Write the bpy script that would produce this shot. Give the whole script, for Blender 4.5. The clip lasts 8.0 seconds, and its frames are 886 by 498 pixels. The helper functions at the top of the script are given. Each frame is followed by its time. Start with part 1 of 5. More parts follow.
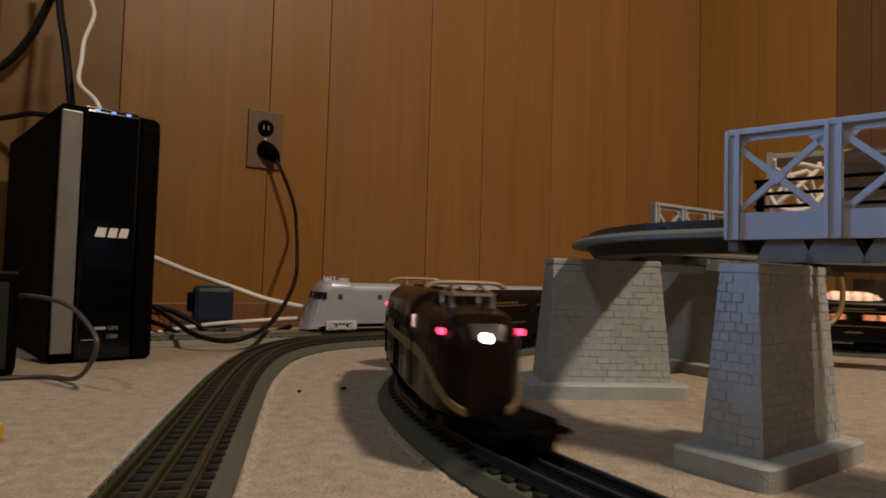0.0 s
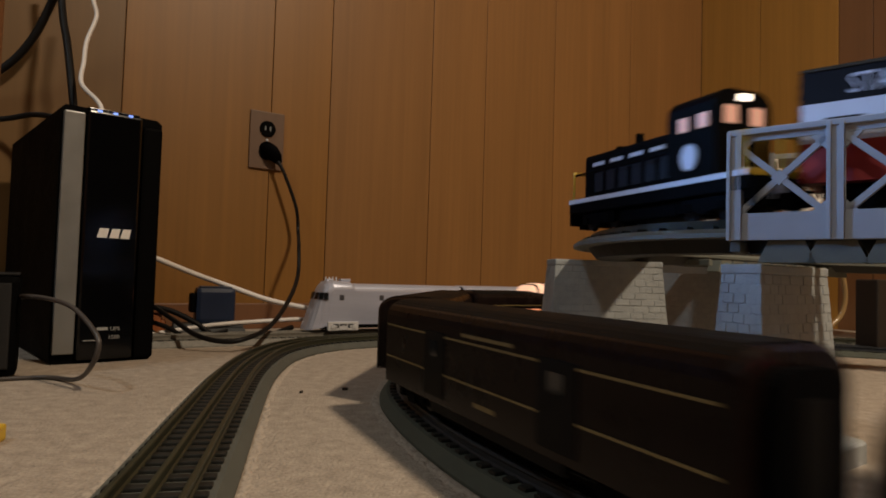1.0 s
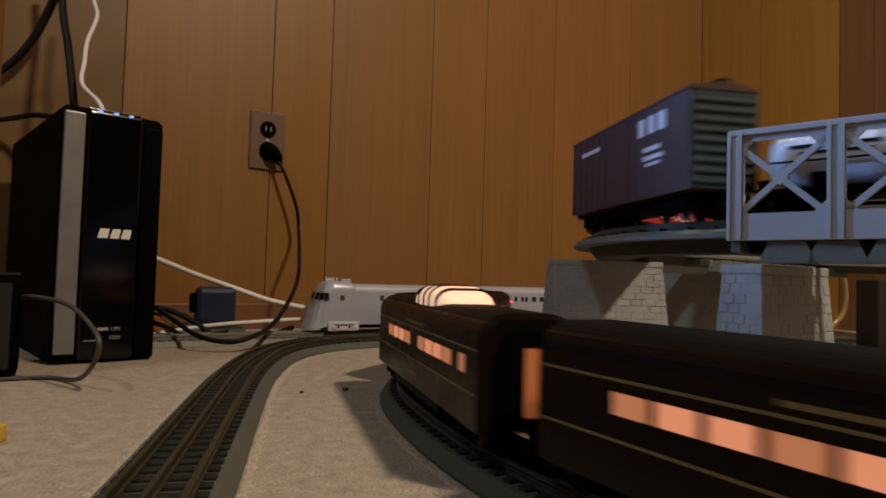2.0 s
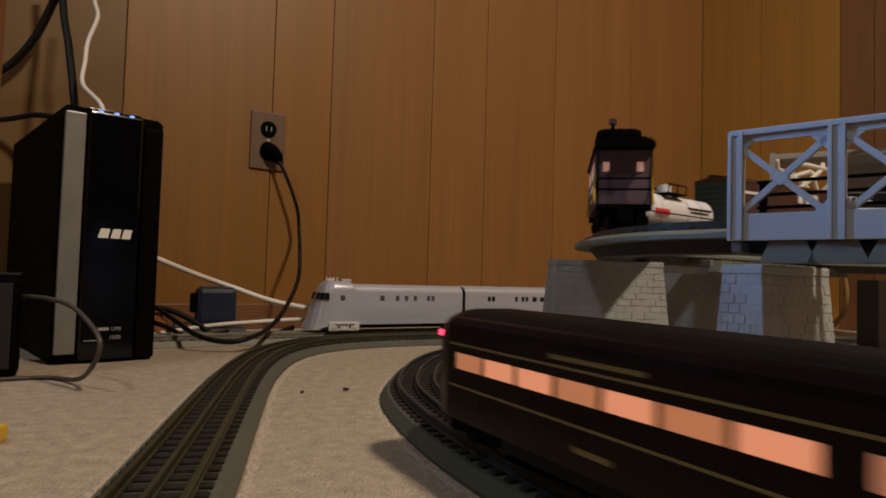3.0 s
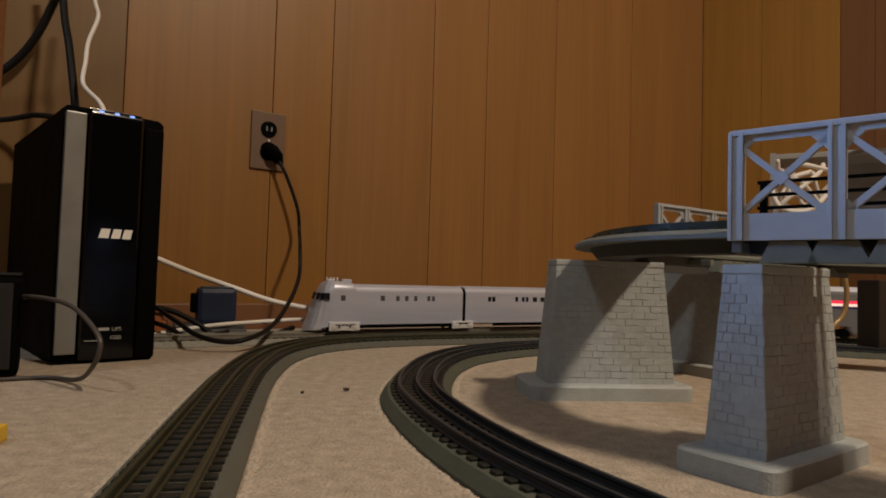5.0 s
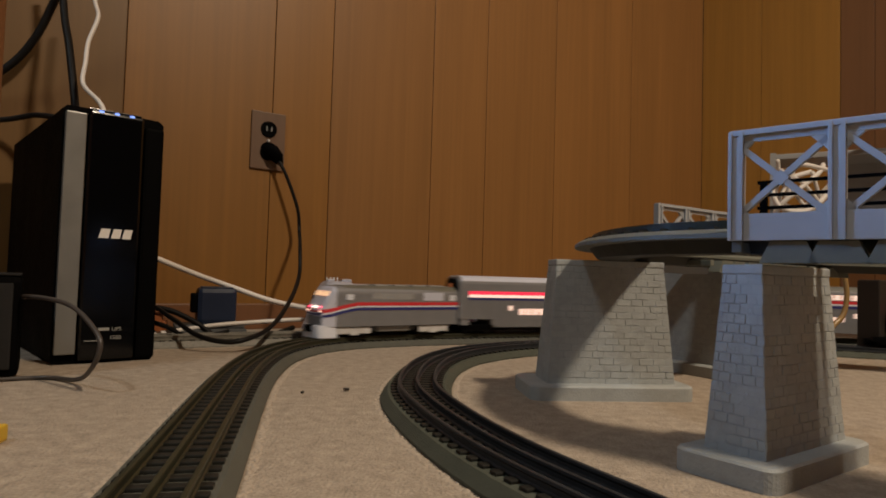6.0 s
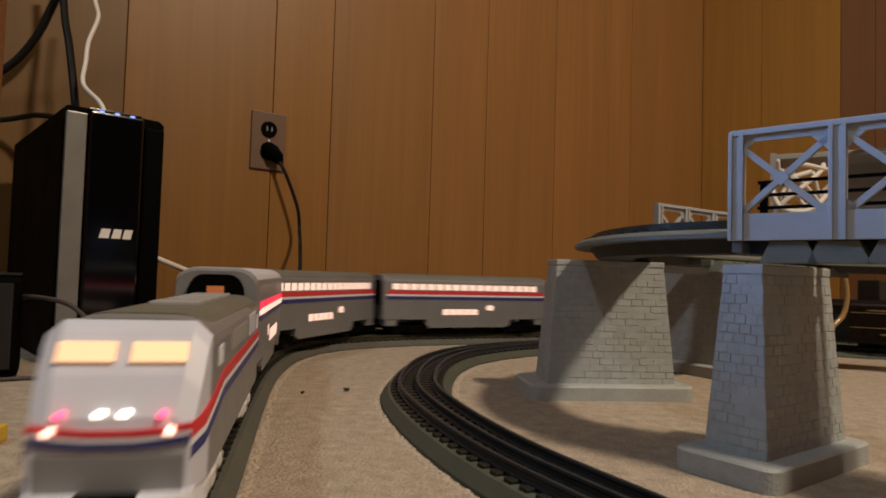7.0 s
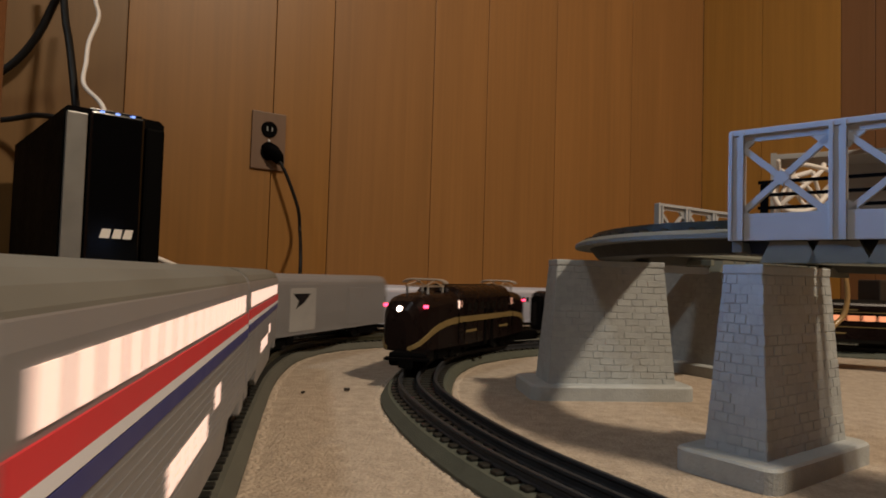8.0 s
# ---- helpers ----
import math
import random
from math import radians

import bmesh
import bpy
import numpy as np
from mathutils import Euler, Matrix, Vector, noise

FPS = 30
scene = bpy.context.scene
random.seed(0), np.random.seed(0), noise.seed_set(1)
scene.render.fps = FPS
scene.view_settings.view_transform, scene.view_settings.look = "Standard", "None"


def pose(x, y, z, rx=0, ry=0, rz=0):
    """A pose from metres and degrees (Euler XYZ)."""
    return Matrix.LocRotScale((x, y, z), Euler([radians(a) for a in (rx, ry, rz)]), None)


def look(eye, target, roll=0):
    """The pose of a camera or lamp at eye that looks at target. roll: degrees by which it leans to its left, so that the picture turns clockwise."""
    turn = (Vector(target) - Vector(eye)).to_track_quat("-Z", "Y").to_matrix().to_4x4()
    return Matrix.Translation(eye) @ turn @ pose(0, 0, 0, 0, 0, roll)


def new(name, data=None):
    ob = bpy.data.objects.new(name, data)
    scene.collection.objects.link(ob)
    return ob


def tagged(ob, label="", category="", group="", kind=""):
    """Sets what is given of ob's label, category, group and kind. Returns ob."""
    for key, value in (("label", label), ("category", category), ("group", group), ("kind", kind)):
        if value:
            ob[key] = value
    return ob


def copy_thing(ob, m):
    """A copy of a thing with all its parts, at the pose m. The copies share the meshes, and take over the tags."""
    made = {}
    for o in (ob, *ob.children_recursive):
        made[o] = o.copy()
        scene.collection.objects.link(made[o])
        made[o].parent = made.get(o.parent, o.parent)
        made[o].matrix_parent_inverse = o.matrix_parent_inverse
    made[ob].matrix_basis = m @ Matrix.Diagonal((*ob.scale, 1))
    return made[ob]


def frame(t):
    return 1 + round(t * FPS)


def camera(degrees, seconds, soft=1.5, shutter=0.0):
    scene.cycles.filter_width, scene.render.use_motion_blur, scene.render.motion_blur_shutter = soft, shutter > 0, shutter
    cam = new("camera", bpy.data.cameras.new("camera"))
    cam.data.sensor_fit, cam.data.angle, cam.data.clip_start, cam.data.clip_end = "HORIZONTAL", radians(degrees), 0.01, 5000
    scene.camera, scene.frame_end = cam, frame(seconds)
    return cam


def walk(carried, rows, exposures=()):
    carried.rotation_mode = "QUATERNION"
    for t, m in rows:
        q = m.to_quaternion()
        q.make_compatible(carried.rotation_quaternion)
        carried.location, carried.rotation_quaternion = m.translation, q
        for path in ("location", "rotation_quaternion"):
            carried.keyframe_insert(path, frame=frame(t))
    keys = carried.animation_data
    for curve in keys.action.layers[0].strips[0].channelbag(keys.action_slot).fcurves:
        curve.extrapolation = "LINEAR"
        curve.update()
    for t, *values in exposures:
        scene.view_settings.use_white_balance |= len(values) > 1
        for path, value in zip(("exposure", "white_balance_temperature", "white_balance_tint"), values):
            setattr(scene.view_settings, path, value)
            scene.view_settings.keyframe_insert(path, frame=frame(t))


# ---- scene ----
LENS = 69.97
PITCH, ROLL, EYE = 2.435, 1.69, (0.0, 0.0, 0.115)


def aim(yaw, up):
    """The standing camera, turned by yaw to its left and tipped up by up degrees."""
    return Matrix.Translation(EYE) @ pose(0, 0, 0, 0, 0, yaw) @ pose(0, 0, 0, 90 + PITCH + up, 0, 0) @ pose(0, 0, 0, 0, 0, ROLL)


cam = camera(LENS, 8.0, soft=1.8, shutter=0.4)
walk(cam, [(0.0, aim(-0.26, -0.09)), (0.5, aim(-0.15, -0.04)), (1.0, aim(-0.11, -0.03)), (1.7, aim(-0.08, -0.01)), (3.0, aim(-0.03, -0.01)),
           (3.6, aim(0.0, 0.0)), (4.7, aim(0.0, 0.0)), (6.0, aim(0.0, 0.0)), (8.0, aim(0.04, 0.0))],
     exposures=[(0.0, 0.0), (4.0, 0.05), (6.4, 0.10), (7.2, 0.19), (8.0, 0.19)])

# ---- light: a warm ceiling lamp behind at the right, a weak whiter one at the left, bluish light from a small source low at the left ----
world = bpy.data.worlds.new("room_air")
scene.world = world
world.use_nodes = True
world.node_tree.nodes["Background"].inputs["Color"].default_value = (0.9, 0.75, 0.6, 1)
world.node_tree.nodes["Background"].inputs["Strength"].default_value = 0.006


def ceiling_lamp(name, at, size, watts, colour):
    data = bpy.data.lights.new(name, "AREA")
    data.shape, data.size, data.energy, data.color = "DISK", size, watts, colour
    ob = new(name, data)
    ob.matrix_world = look(at, (at[0], at[1], 0))
    return ob


ceiling_lamp("ceiling_lamp_warm", (1.27, -0.43, 2.28), 0.25, 64, (1.0, 0.81, 0.60))
ceiling_lamp("ceiling_lamp_cool", (-1.15, -0.6, 2.28), 0.3, 15.0, (0.88, 0.95, 0.97))
side_lamp = ceiling_lamp("blue_side_lamp", (-1.0, 0.66, 0.64), 0.2, 0.40, (0.20, 0.46, 1.0))
side_lamp.data.spread = math.radians(24)
side_lamp.matrix_world = look((-1.0, 0.66, 0.64), (0.21, 0.38, 0.32))


# ---- materials ----
def material(name, colour, rough=0.6, metal=0.0, grain=0.0, scale=40.0, bump=0.0, bump_scale=200.0, stretch=(1, 1, 1), spec=0.5, island=0.0, coat=0.0):
    """A plain surface with two scales of variation and fine relief."""
    m = bpy.data.materials.new(name)
    m.use_nodes = True
    n, l = m.node_tree.nodes, m.node_tree.links
    b = n["Principled BSDF"]
    b.inputs["Roughness"].default_value, b.inputs["Metallic"].default_value = rough, metal
    b.inputs["Specular IOR Level"].default_value = spec
    b.inputs["Coat Weight"].default_value = coat
    b.inputs["Base Color"].default_value = (*colour, 1)
    if grain or bump or island:
        tc, mp = n.new("ShaderNodeTexCoord"), n.new("ShaderNodeMapping")
        mp.inputs["Scale"].default_value = stretch
        l.new(tc.outputs["Object"], mp.inputs["Vector"])
    if grain or island:
        big, small = n.new("ShaderNodeTexNoise"), n.new("ShaderNodeTexNoise")
        big.inputs["Scale"].default_value, small.inputs["Scale"].default_value = scale * 0.2, scale
        big.inputs["Detail"].default_value, small.inputs["Detail"].default_value = 4, 6
        l.new(mp.outputs[0], big.inputs["Vector"]), l.new(mp.outputs[0], small.inputs["Vector"])
        add = n.new("ShaderNodeMath")
        l.new(big.outputs[0], add.inputs[0]), l.new(small.outputs[0], add.inputs[1])
        mr = n.new("ShaderNodeMapRange")
        mr.inputs["From Min"].default_value, mr.inputs["From Max"].default_value = 0.6, 1.4
        mr.inputs["To Min"].default_value, mr.inputs["To Max"].default_value = 1 - grain, 1 + grain
        l.new(add.outputs[0], mr.inputs["Value"])
        last = mr.outputs[0]
        if island:
            oi, gm = n.new("ShaderNodeObjectInfo"), n.new("ShaderNodeMath")
            r2 = n.new("ShaderNodeMapRange")
            r2.inputs["To Min"].default_value, r2.inputs["To Max"].default_value = 1 - island, 1 + island
            l.new(oi.outputs["Random"], r2.inputs["Value"])
            gm.operation = "MULTIPLY"
            l.new(last, gm.inputs[0]), l.new(r2.outputs[0], gm.inputs[1])
            last = gm.outputs[0]
        mix = n.new("ShaderNodeMix")
        mix.data_type, mix.blend_type = "RGBA", "MULTIPLY"
        mix.inputs["Factor"].default_value = 1
        mix.inputs["A"].default_value = (*colour, 1)
        l.new(last, mix.inputs["B"])
        l.new(mix.outputs["Result"], b.inputs["Base Color"])
        rr = n.new("ShaderNodeMapRange")
        rr.inputs["From Min"].default_value, rr.inputs["From Max"].default_value = 0.6, 1.4
        rr.inputs["To Min"].default_value, rr.inputs["To Max"].default_value = max(rough - 0.08, 0.02), min(rough + 0.1, 1)
        l.new(add.outputs[0], rr.inputs["Value"]), l.new(rr.outputs[0], b.inputs["Roughness"])
    if bump:
        t, bp = n.new("ShaderNodeTexNoise"), n.new("ShaderNodeBump")
        t.inputs["Scale"].default_value, t.inputs["Detail"].default_value = bump_scale, 5
        bp.inputs["Strength"].default_value, bp.inputs["Distance"].default_value = min(bump, 1), 0.001 * max(bump, 1)
        l.new(mp.outputs[0], t.inputs["Vector"]), l.new(t.outputs[0], bp.inputs["Height"]), l.new(bp.outputs[0], b.inputs["Normal"])
    return m


def glow(name, colour, strength):
    m = bpy.data.materials.new(name)
    m.use_nodes = True
    b = m.node_tree.nodes["Principled BSDF"]
    b.inputs["Base Color"].default_value = (*colour, 1)
    b.inputs["Emission Color"].default_value, b.inputs["Emission Strength"].default_value = (*colour, 1), strength
    return m


CARPET = material("carpet_pile", (0.385, 0.322, 0.257), 0.95, grain=0.32, scale=420, bump=2.6, bump_scale=380, spec=0.1)
CARPET_TUFT = material("carpet_tuft", (0.385, 0.322, 0.257), 0.95, grain=0.15, scale=300, spec=0.1)
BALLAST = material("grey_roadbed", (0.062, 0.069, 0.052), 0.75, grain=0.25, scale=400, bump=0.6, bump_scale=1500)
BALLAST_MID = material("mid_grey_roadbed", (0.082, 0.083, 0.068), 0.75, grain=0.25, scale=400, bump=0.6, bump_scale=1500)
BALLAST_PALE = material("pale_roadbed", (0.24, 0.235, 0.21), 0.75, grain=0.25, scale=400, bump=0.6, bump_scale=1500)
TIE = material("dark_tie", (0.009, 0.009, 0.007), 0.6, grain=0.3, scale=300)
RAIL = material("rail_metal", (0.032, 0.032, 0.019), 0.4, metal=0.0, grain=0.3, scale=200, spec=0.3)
# paler rail and tie colours, used on the siding only
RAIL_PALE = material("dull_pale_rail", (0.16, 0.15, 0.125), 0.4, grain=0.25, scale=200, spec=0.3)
TIE_PALE = material("pale_tie", (0.075, 0.072, 0.062), 0.7, grain=0.3, scale=300)
RAIL_DARK = material("blackened_rail", (0.028, 0.030, 0.034), 0.35, metal=0.0, grain=0.3, scale=200, spec=0.1)
STONE = material("grey_moulded_stone", (0.335, 0.358, 0.362), 0.6, grain=0.14, scale=120, bump=0.6, bump_scale=500, island=0.05)
STONE_GAP = material("grey_stone_joint", (0.315, 0.34, 0.35), 0.8, grain=0.15, scale=120)
BRIDGE_GREY = material("grey_bridge_plastic", (0.37, 0.39, 0.42), 0.45, grain=0.06, scale=60)
DECK_GREY = material("dark_deck_plastic", (0.13, 0.14, 0.12), 0.6, grain=0.15, scale=150)
BLACK = material("black_plastic", (0.002, 0.002, 0.0022), 0.6, grain=0.2, scale=100, spec=0.03)
GLOSS_BLACK = material("gloss_black_plastic", (0.002, 0.002, 0.0025), 0.12, spec=0.4)
SILVER = material("silver_strip", (0.22, 0.22, 0.21), 0.38, metal=0.4, grain=0.06, scale=80)
WHITE_CORD = material("white_cord", (0.72, 0.68, 0.64), 0.5, grain=0.06, scale=60)
BLACK_CORD = material("black_cord", (0.006, 0.0055, 0.0055), 0.5, grain=0.2, scale=60, spec=0.2)
TUSCAN = material("tuscan_red_paint", (0.0078, 0.0044, 0.0038), 0.28, grain=0.2, scale=80, spec=0.12)
TUSCAN_ROOF = material("dark_roof_paint", (0.0045, 0.004, 0.0035), 0.6, grain=0.2, scale=80, spec=0.12)
GOLD = material("gold_stripe", (0.17, 0.12, 0.045), 0.5, grain=0.1, scale=100)
ALU = material("brushed_aluminium", (0.55, 0.58, 0.70), 0.34, metal=0.4, grain=0.08, scale=90, stretch=(0.2, 1, 4))
GREY_ROOF = material("grey_roof", (0.30, 0.30, 0.30), 0.5, grain=0.1, scale=90)
RED = material("red_stripe", (0.62, 0.035, 0.045), 0.45, grain=0.06, scale=90)
BLUE = material("blue_stripe", (0.03, 0.035, 0.17), 0.45, grain=0.06, scale=90)
WHITE = material("white_paint", (0.70, 0.72, 0.79), 0.45, grain=0.06, scale=90)
YELLOW = material("yellow_paint", (0.62, 0.40, 0.03), 0.5, grain=0.08, scale=90)
BOX_RED = material("red_car_paint", (0.38, 0.03, 0.025), 0.55, grain=0.12, scale=90)
BOX_BROWN = material("oxide_brown_paint", (0.055, 0.019, 0.013), 0.6, grain=0.2, scale=90)
NAVY = material("navy_car_paint", (0.006, 0.0065, 0.009), 0.5, grain=0.15, scale=90, spec=0.2)
LIT_WARM = glow("lit_window_warm", (1.0, 0.38, 0.20), 0.47)
LIT_CREAM = glow("lit_window_cream", (1.0, 0.72, 0.60), 0.62)
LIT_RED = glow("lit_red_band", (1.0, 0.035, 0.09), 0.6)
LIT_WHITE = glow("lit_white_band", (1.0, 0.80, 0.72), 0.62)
HEADLIGHT = glow("headlight", (1.0, 0.74, 0.55), 12)
REDLIGHT = glow("red_marker_light", (1.0, 0.04, 0.10), 5)
BLUE_LED = glow("blue_led", (0.22, 0.36, 1.0), 1.2)
MARK_WHITE = material("white_print", (0.75, 0.74, 0.72), 0.5)
MARK_GREY = material("grey_print", (0.30, 0.30, 0.29), 0.5)
LIT_DIM = glow("lit_window_dim", (0.75, 0.30, 0.17), 0.28)
LIT_PINK = glow("lit_cab_window", (0.9, 0.48, 0.36), 0.24)
# near black: shade in the recess under the deck is in this colour
GIRDER = material("shade_dark_girder", (0.022, 0.023, 0.020), 0.7, grain=0.2, scale=150)
LIT_MID = glow("lit_window_mid", (0.95, 0.36, 0.17), 0.24)
ROOF_OLIVE = material("olive_grey_roof", (0.13, 0.125, 0.10), 0.55, grain=0.15, scale=80)
LIT_DOOR = glow("lit_end_door", (0.42, 0.125, 0.04), 0.34)
LIT_DOME = glow("lit_dome_glass", (1.0, 0.62, 0.42), 0.6)
LIT_CAB = glow("lit_windshield", (1.0, 0.60, 0.34), 0.62)
LIT_DITCH = glow("ditch_light", (1.0, 0.6, 0.45), 2.0)
HEADLIGHT_SOFT = glow("soft_headlight", (1.0, 0.85, 0.68), 3.0)
WINDOW_GREY = material("smoked_window", (0.07, 0.07, 0.08), 0.25)
WINDOW_PALE = material("pale_window", (0.45, 0.42, 0.38), 0.2)
PANTO = material("pantograph_metal", (0.45, 0.36, 0.28), 0.4, metal=0.5, grain=0.1, scale=200)
ALU_GREY = material("silver_car_paint", (0.215, 0.215, 0.225), 0.42, metal=0.15, grain=0.08, scale=60)
COACH_ROOF = material("dull_coach_roof", (0.13, 0.13, 0.117), 0.6, grain=0.18, scale=50)
NOSE_GREY = material("pale_nose_paint", (0.56, 0.58, 0.68), 0.4, grain=0.05, scale=60)
TRUCK_SILVER = material("silver_truck", (0.6, 0.6, 0.6), 0.5, grain=0.12, scale=200)
END_TEAL = material("teal_black_end", (0.025, 0.045, 0.05), 0.45, grain=0.1, scale=90)
# caboose end: bluish light falling on it is mixed into this mauve
END_BLUE_LIT = material("blue_lit_mauve_end", (0.13, 0.085, 0.125), 0.5, grain=0.12, scale=90)
DARK_GLASS = material("dark_glass", (0.01, 0.011, 0.013), 0.1)


def wood_material(name, colour):
    """Printed wood panelling: long vertical grain, board to board tone."""
    m = bpy.data.materials.new(name)
    m.use_nodes = True
    n, l = m.node_tree.nodes, m.node_tree.links
    b = n["Principled BSDF"]
    b.inputs["Roughness"].default_value = 0.45
    tc, oi = n.new("ShaderNodeTexCoord"), n.new("ShaderNodeObjectInfo")
    mp, mp2 = n.new("ShaderNodeMapping"), n.new("ShaderNodeMapping")
    mp.inputs["Scale"].default_value, mp2.inputs["Scale"].default_value = (17, 17, 1.3), (110, 110, 2.2)
    sh = n.new("ShaderNodeVectorMath")
    sh.operation = "ADD"
    l.new(tc.outputs["Object"], sh.inputs[0]), l.new(oi.outputs["Random"], sh.inputs[1])
    l.new(sh.outputs[0], mp.inputs["Vector"]), l.new(sh.outputs[0], mp2.inputs["Vector"])
    a, c = n.new("ShaderNodeTexNoise"), n.new("ShaderNodeTexNoise")
    a.inputs["Scale"].default_value, a.inputs["Detail"].default_value, a.inputs["Distortion"].default_value = 1, 3, 0.4
    c.inputs["Scale"].default_value, c.inputs["Detail"].default_value = 1, 4
    l.new(mp.outputs[0], a.inputs["Vector"]), l.new(mp2.outputs[0], c.inputs["Vector"])
    add, add2 = n.new("ShaderNodeMath"), n.new("ShaderNodeMath")
    add.operation = add2.operation = "ADD"
    l.new(a.outputs[0], add.inputs[0]), l.new(c.outputs[0], add.inputs[1])
    om = n.new("ShaderNodeMath")
    om.operation, om.inputs[1].default_value = "MULTIPLY", 0.35
    l.new(oi.outputs["Random"], om.inputs[0])
    l.new(add.outputs[0], add2.inputs[0]), l.new(om.outputs[0], add2.inputs[1])
    ramp = n.new("ShaderNodeMapRange")
    ramp.inputs["From Min"].default_value, ramp.inputs["From Max"].default_value = 0.7, 1.6
    ramp.inputs["To Min"].default_value, ramp.inputs["To Max"].default_value = 0.84, 1.14
    l.new(add2.outputs[0], ramp.inputs["Value"])
    mix = n.new("ShaderNodeMix")
    mix.data_type, mix.blend_type = "RGBA", "MULTIPLY"
    mix.inputs["Factor"].default_value, mix.inputs["A"].default_value = 1, (*colour, 1)
    l.new(ramp.outputs[0], mix.inputs["B"]), l.new(mix.outputs["Result"], b.inputs["Base Color"])
    return m


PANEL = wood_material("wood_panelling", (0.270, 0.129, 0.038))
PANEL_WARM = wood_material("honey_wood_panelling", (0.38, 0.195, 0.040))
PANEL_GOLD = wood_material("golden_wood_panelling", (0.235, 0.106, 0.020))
# golden board tone, darkened further to stand for weaker light at the left
PANEL_GOLD_DIM = wood_material("dimmed_golden_panelling", (0.140, 0.069, 0.015))
PANEL_RED = wood_material("reddish_wood_panelling", (0.19, 0.092, 0.040))
GROOVE = material("dark_groove", (0.095, 0.045, 0.017), 0.7)
WOOD_DARK = wood_material("dark_stained_wood", (0.16, 0.07, 0.03))
WOOD_PLATE = wood_material("wood_plate", (0.13, 0.075, 0.045))
GREY_CORD = material("grey_cord", (0.06, 0.052, 0.048), 0.4)
GRILLE = material("dark_grille", (0.006, 0.006, 0.0065), 0.7, grain=0.3, scale=600, bump=0.5, bump_scale=2000)
ADAPTER = material("blue_black_plastic", (0.010, 0.020, 0.050), 0.4, grain=0.1, scale=80)
PAD_GREY = material("grey_pad", (0.07, 0.075, 0.08), 0.7, grain=0.15, scale=80)
ORANGE = material("dull_orange_plastic", (0.32, 0.10, 0.03), 0.55, grain=0.15, scale=80)
LEG_DARK = material("dark_leg", (0.02, 0.014, 0.01), 0.6, grain=0.2, scale=50)
SHELF_GREY = material("grey_shelf_paint", (0.30, 0.30, 0.30), 0.5, grain=0.08, scale=30)
AMBER = material("amber_tube", (0.30, 0.19, 0.08), 0.2, grain=0.1, scale=50)
# darker than a painted ceiling, to weaken the light bounced off it
CEILING_MAT = material("low_bounce_ceiling", (0.22, 0.20, 0.18), 0.9, grain=0.05, scale=20)


# ---- mesh helpers ----
def finish(bm, name, mat, smooth=False):
    bmesh.ops.recalc_face_normals(bm, faces=bm.faces)
    me = bpy.data.meshes.new(name)
    for f in bm.faces:
        f.smooth = smooth
    bm.to_mesh(me)
    bm.free()
    me.materials.append(mat)
    return me


def part(name, bm, mat, parent, label="", smooth=False, at=None):
    """One mesh object under a thing or a part."""
    ob = new(name, finish(bm, name, mat, smooth))
    ob.parent = parent
    if at is not None:
        ob.matrix_basis = at
    if label:
        tagged(ob, label)
    return ob


def thing(name, at, label, category, group="", kind=""):
    ob = new(name)
    ob.matrix_basis = at
    ob.empty_display_size = 0.02
    return tagged(ob, label, category, group, kind)


def box(x0, x1, y0, y1, z0, z1, bevel=0.0, bm=None):
    bm = bm or bmesh.new()
    vs = [bm.verts.new((x, y, z)) for x in (x0, x1) for y in (y0, y1) for z in (z0, z1)]
    fs = [bm.faces.new([vs[i] for i in f]) for f in ((0, 1, 3, 2), (4, 6, 7, 5), (0, 4, 5, 1), (2, 3, 7, 6), (0, 2, 6, 4), (1, 5, 7, 3))]
    if bevel:
        es = list({e for f in fs for e in f.edges})
        bmesh.ops.recalc_face_normals(bm, faces=fs)
        bmesh.ops.bevel(bm, geom=es, offset=bevel, segments=2, affect="EDGES", profile=0.6)
    return bm


def loft(sections, caps=True, bm=None):
    """Rings of equal count, each a list of points, skinned end to end."""
    bm = bm or bmesh.new()
    rings = [[bm.verts.new(p) for p in s] for s in sections]
    n = len(rings[0])
    for a, b in zip(rings, rings[1:]):
        for i in range(n):
            bm.faces.new((a[i], a[(i + 1) % n], b[(i + 1) % n], b[i]))
    if caps:
        bm.faces.new(rings[0]), bm.faces.new(rings[-1])
    return bm


def tube(points, radius, sides=8, bm=None, per=6):
    """A round cord through a few points, smoothed."""
    pts = smooth_line([Vector(p) for p in points], per)
    bm = bm or bmesh.new()
    rings, ref = [], Vector((0.13, 0.21, 0.97)).normalized()
    for i, p in enumerate(pts):
        d = (pts[min(i + 1, len(pts) - 1)] - pts[max(i - 1, 0)]).normalized()
        u = d.cross(ref)
        u = (u if u.length > 1e-3 else d.cross(Vector((1, 0, 0)))).normalized()
        ref = u.cross(d).normalized()
        rings.append([bm.verts.new(p + radius * (math.cos(a) * u + math.sin(a) * ref)) for a in (2 * math.pi * k / sides for k in range(sides))])
    for a, b in zip(rings, rings[1:]):
        for i in range(sides):
            bm.faces.new((a[i], a[(i + 1) % sides], b[(i + 1) % sides], b[i]))
    bm.faces.new(rings[0]), bm.faces.new(rings[-1])
    return bm


def rod(a, b, radius, sides=8, bm=None):
    return tube([a, b], radius, sides, bm, 1)


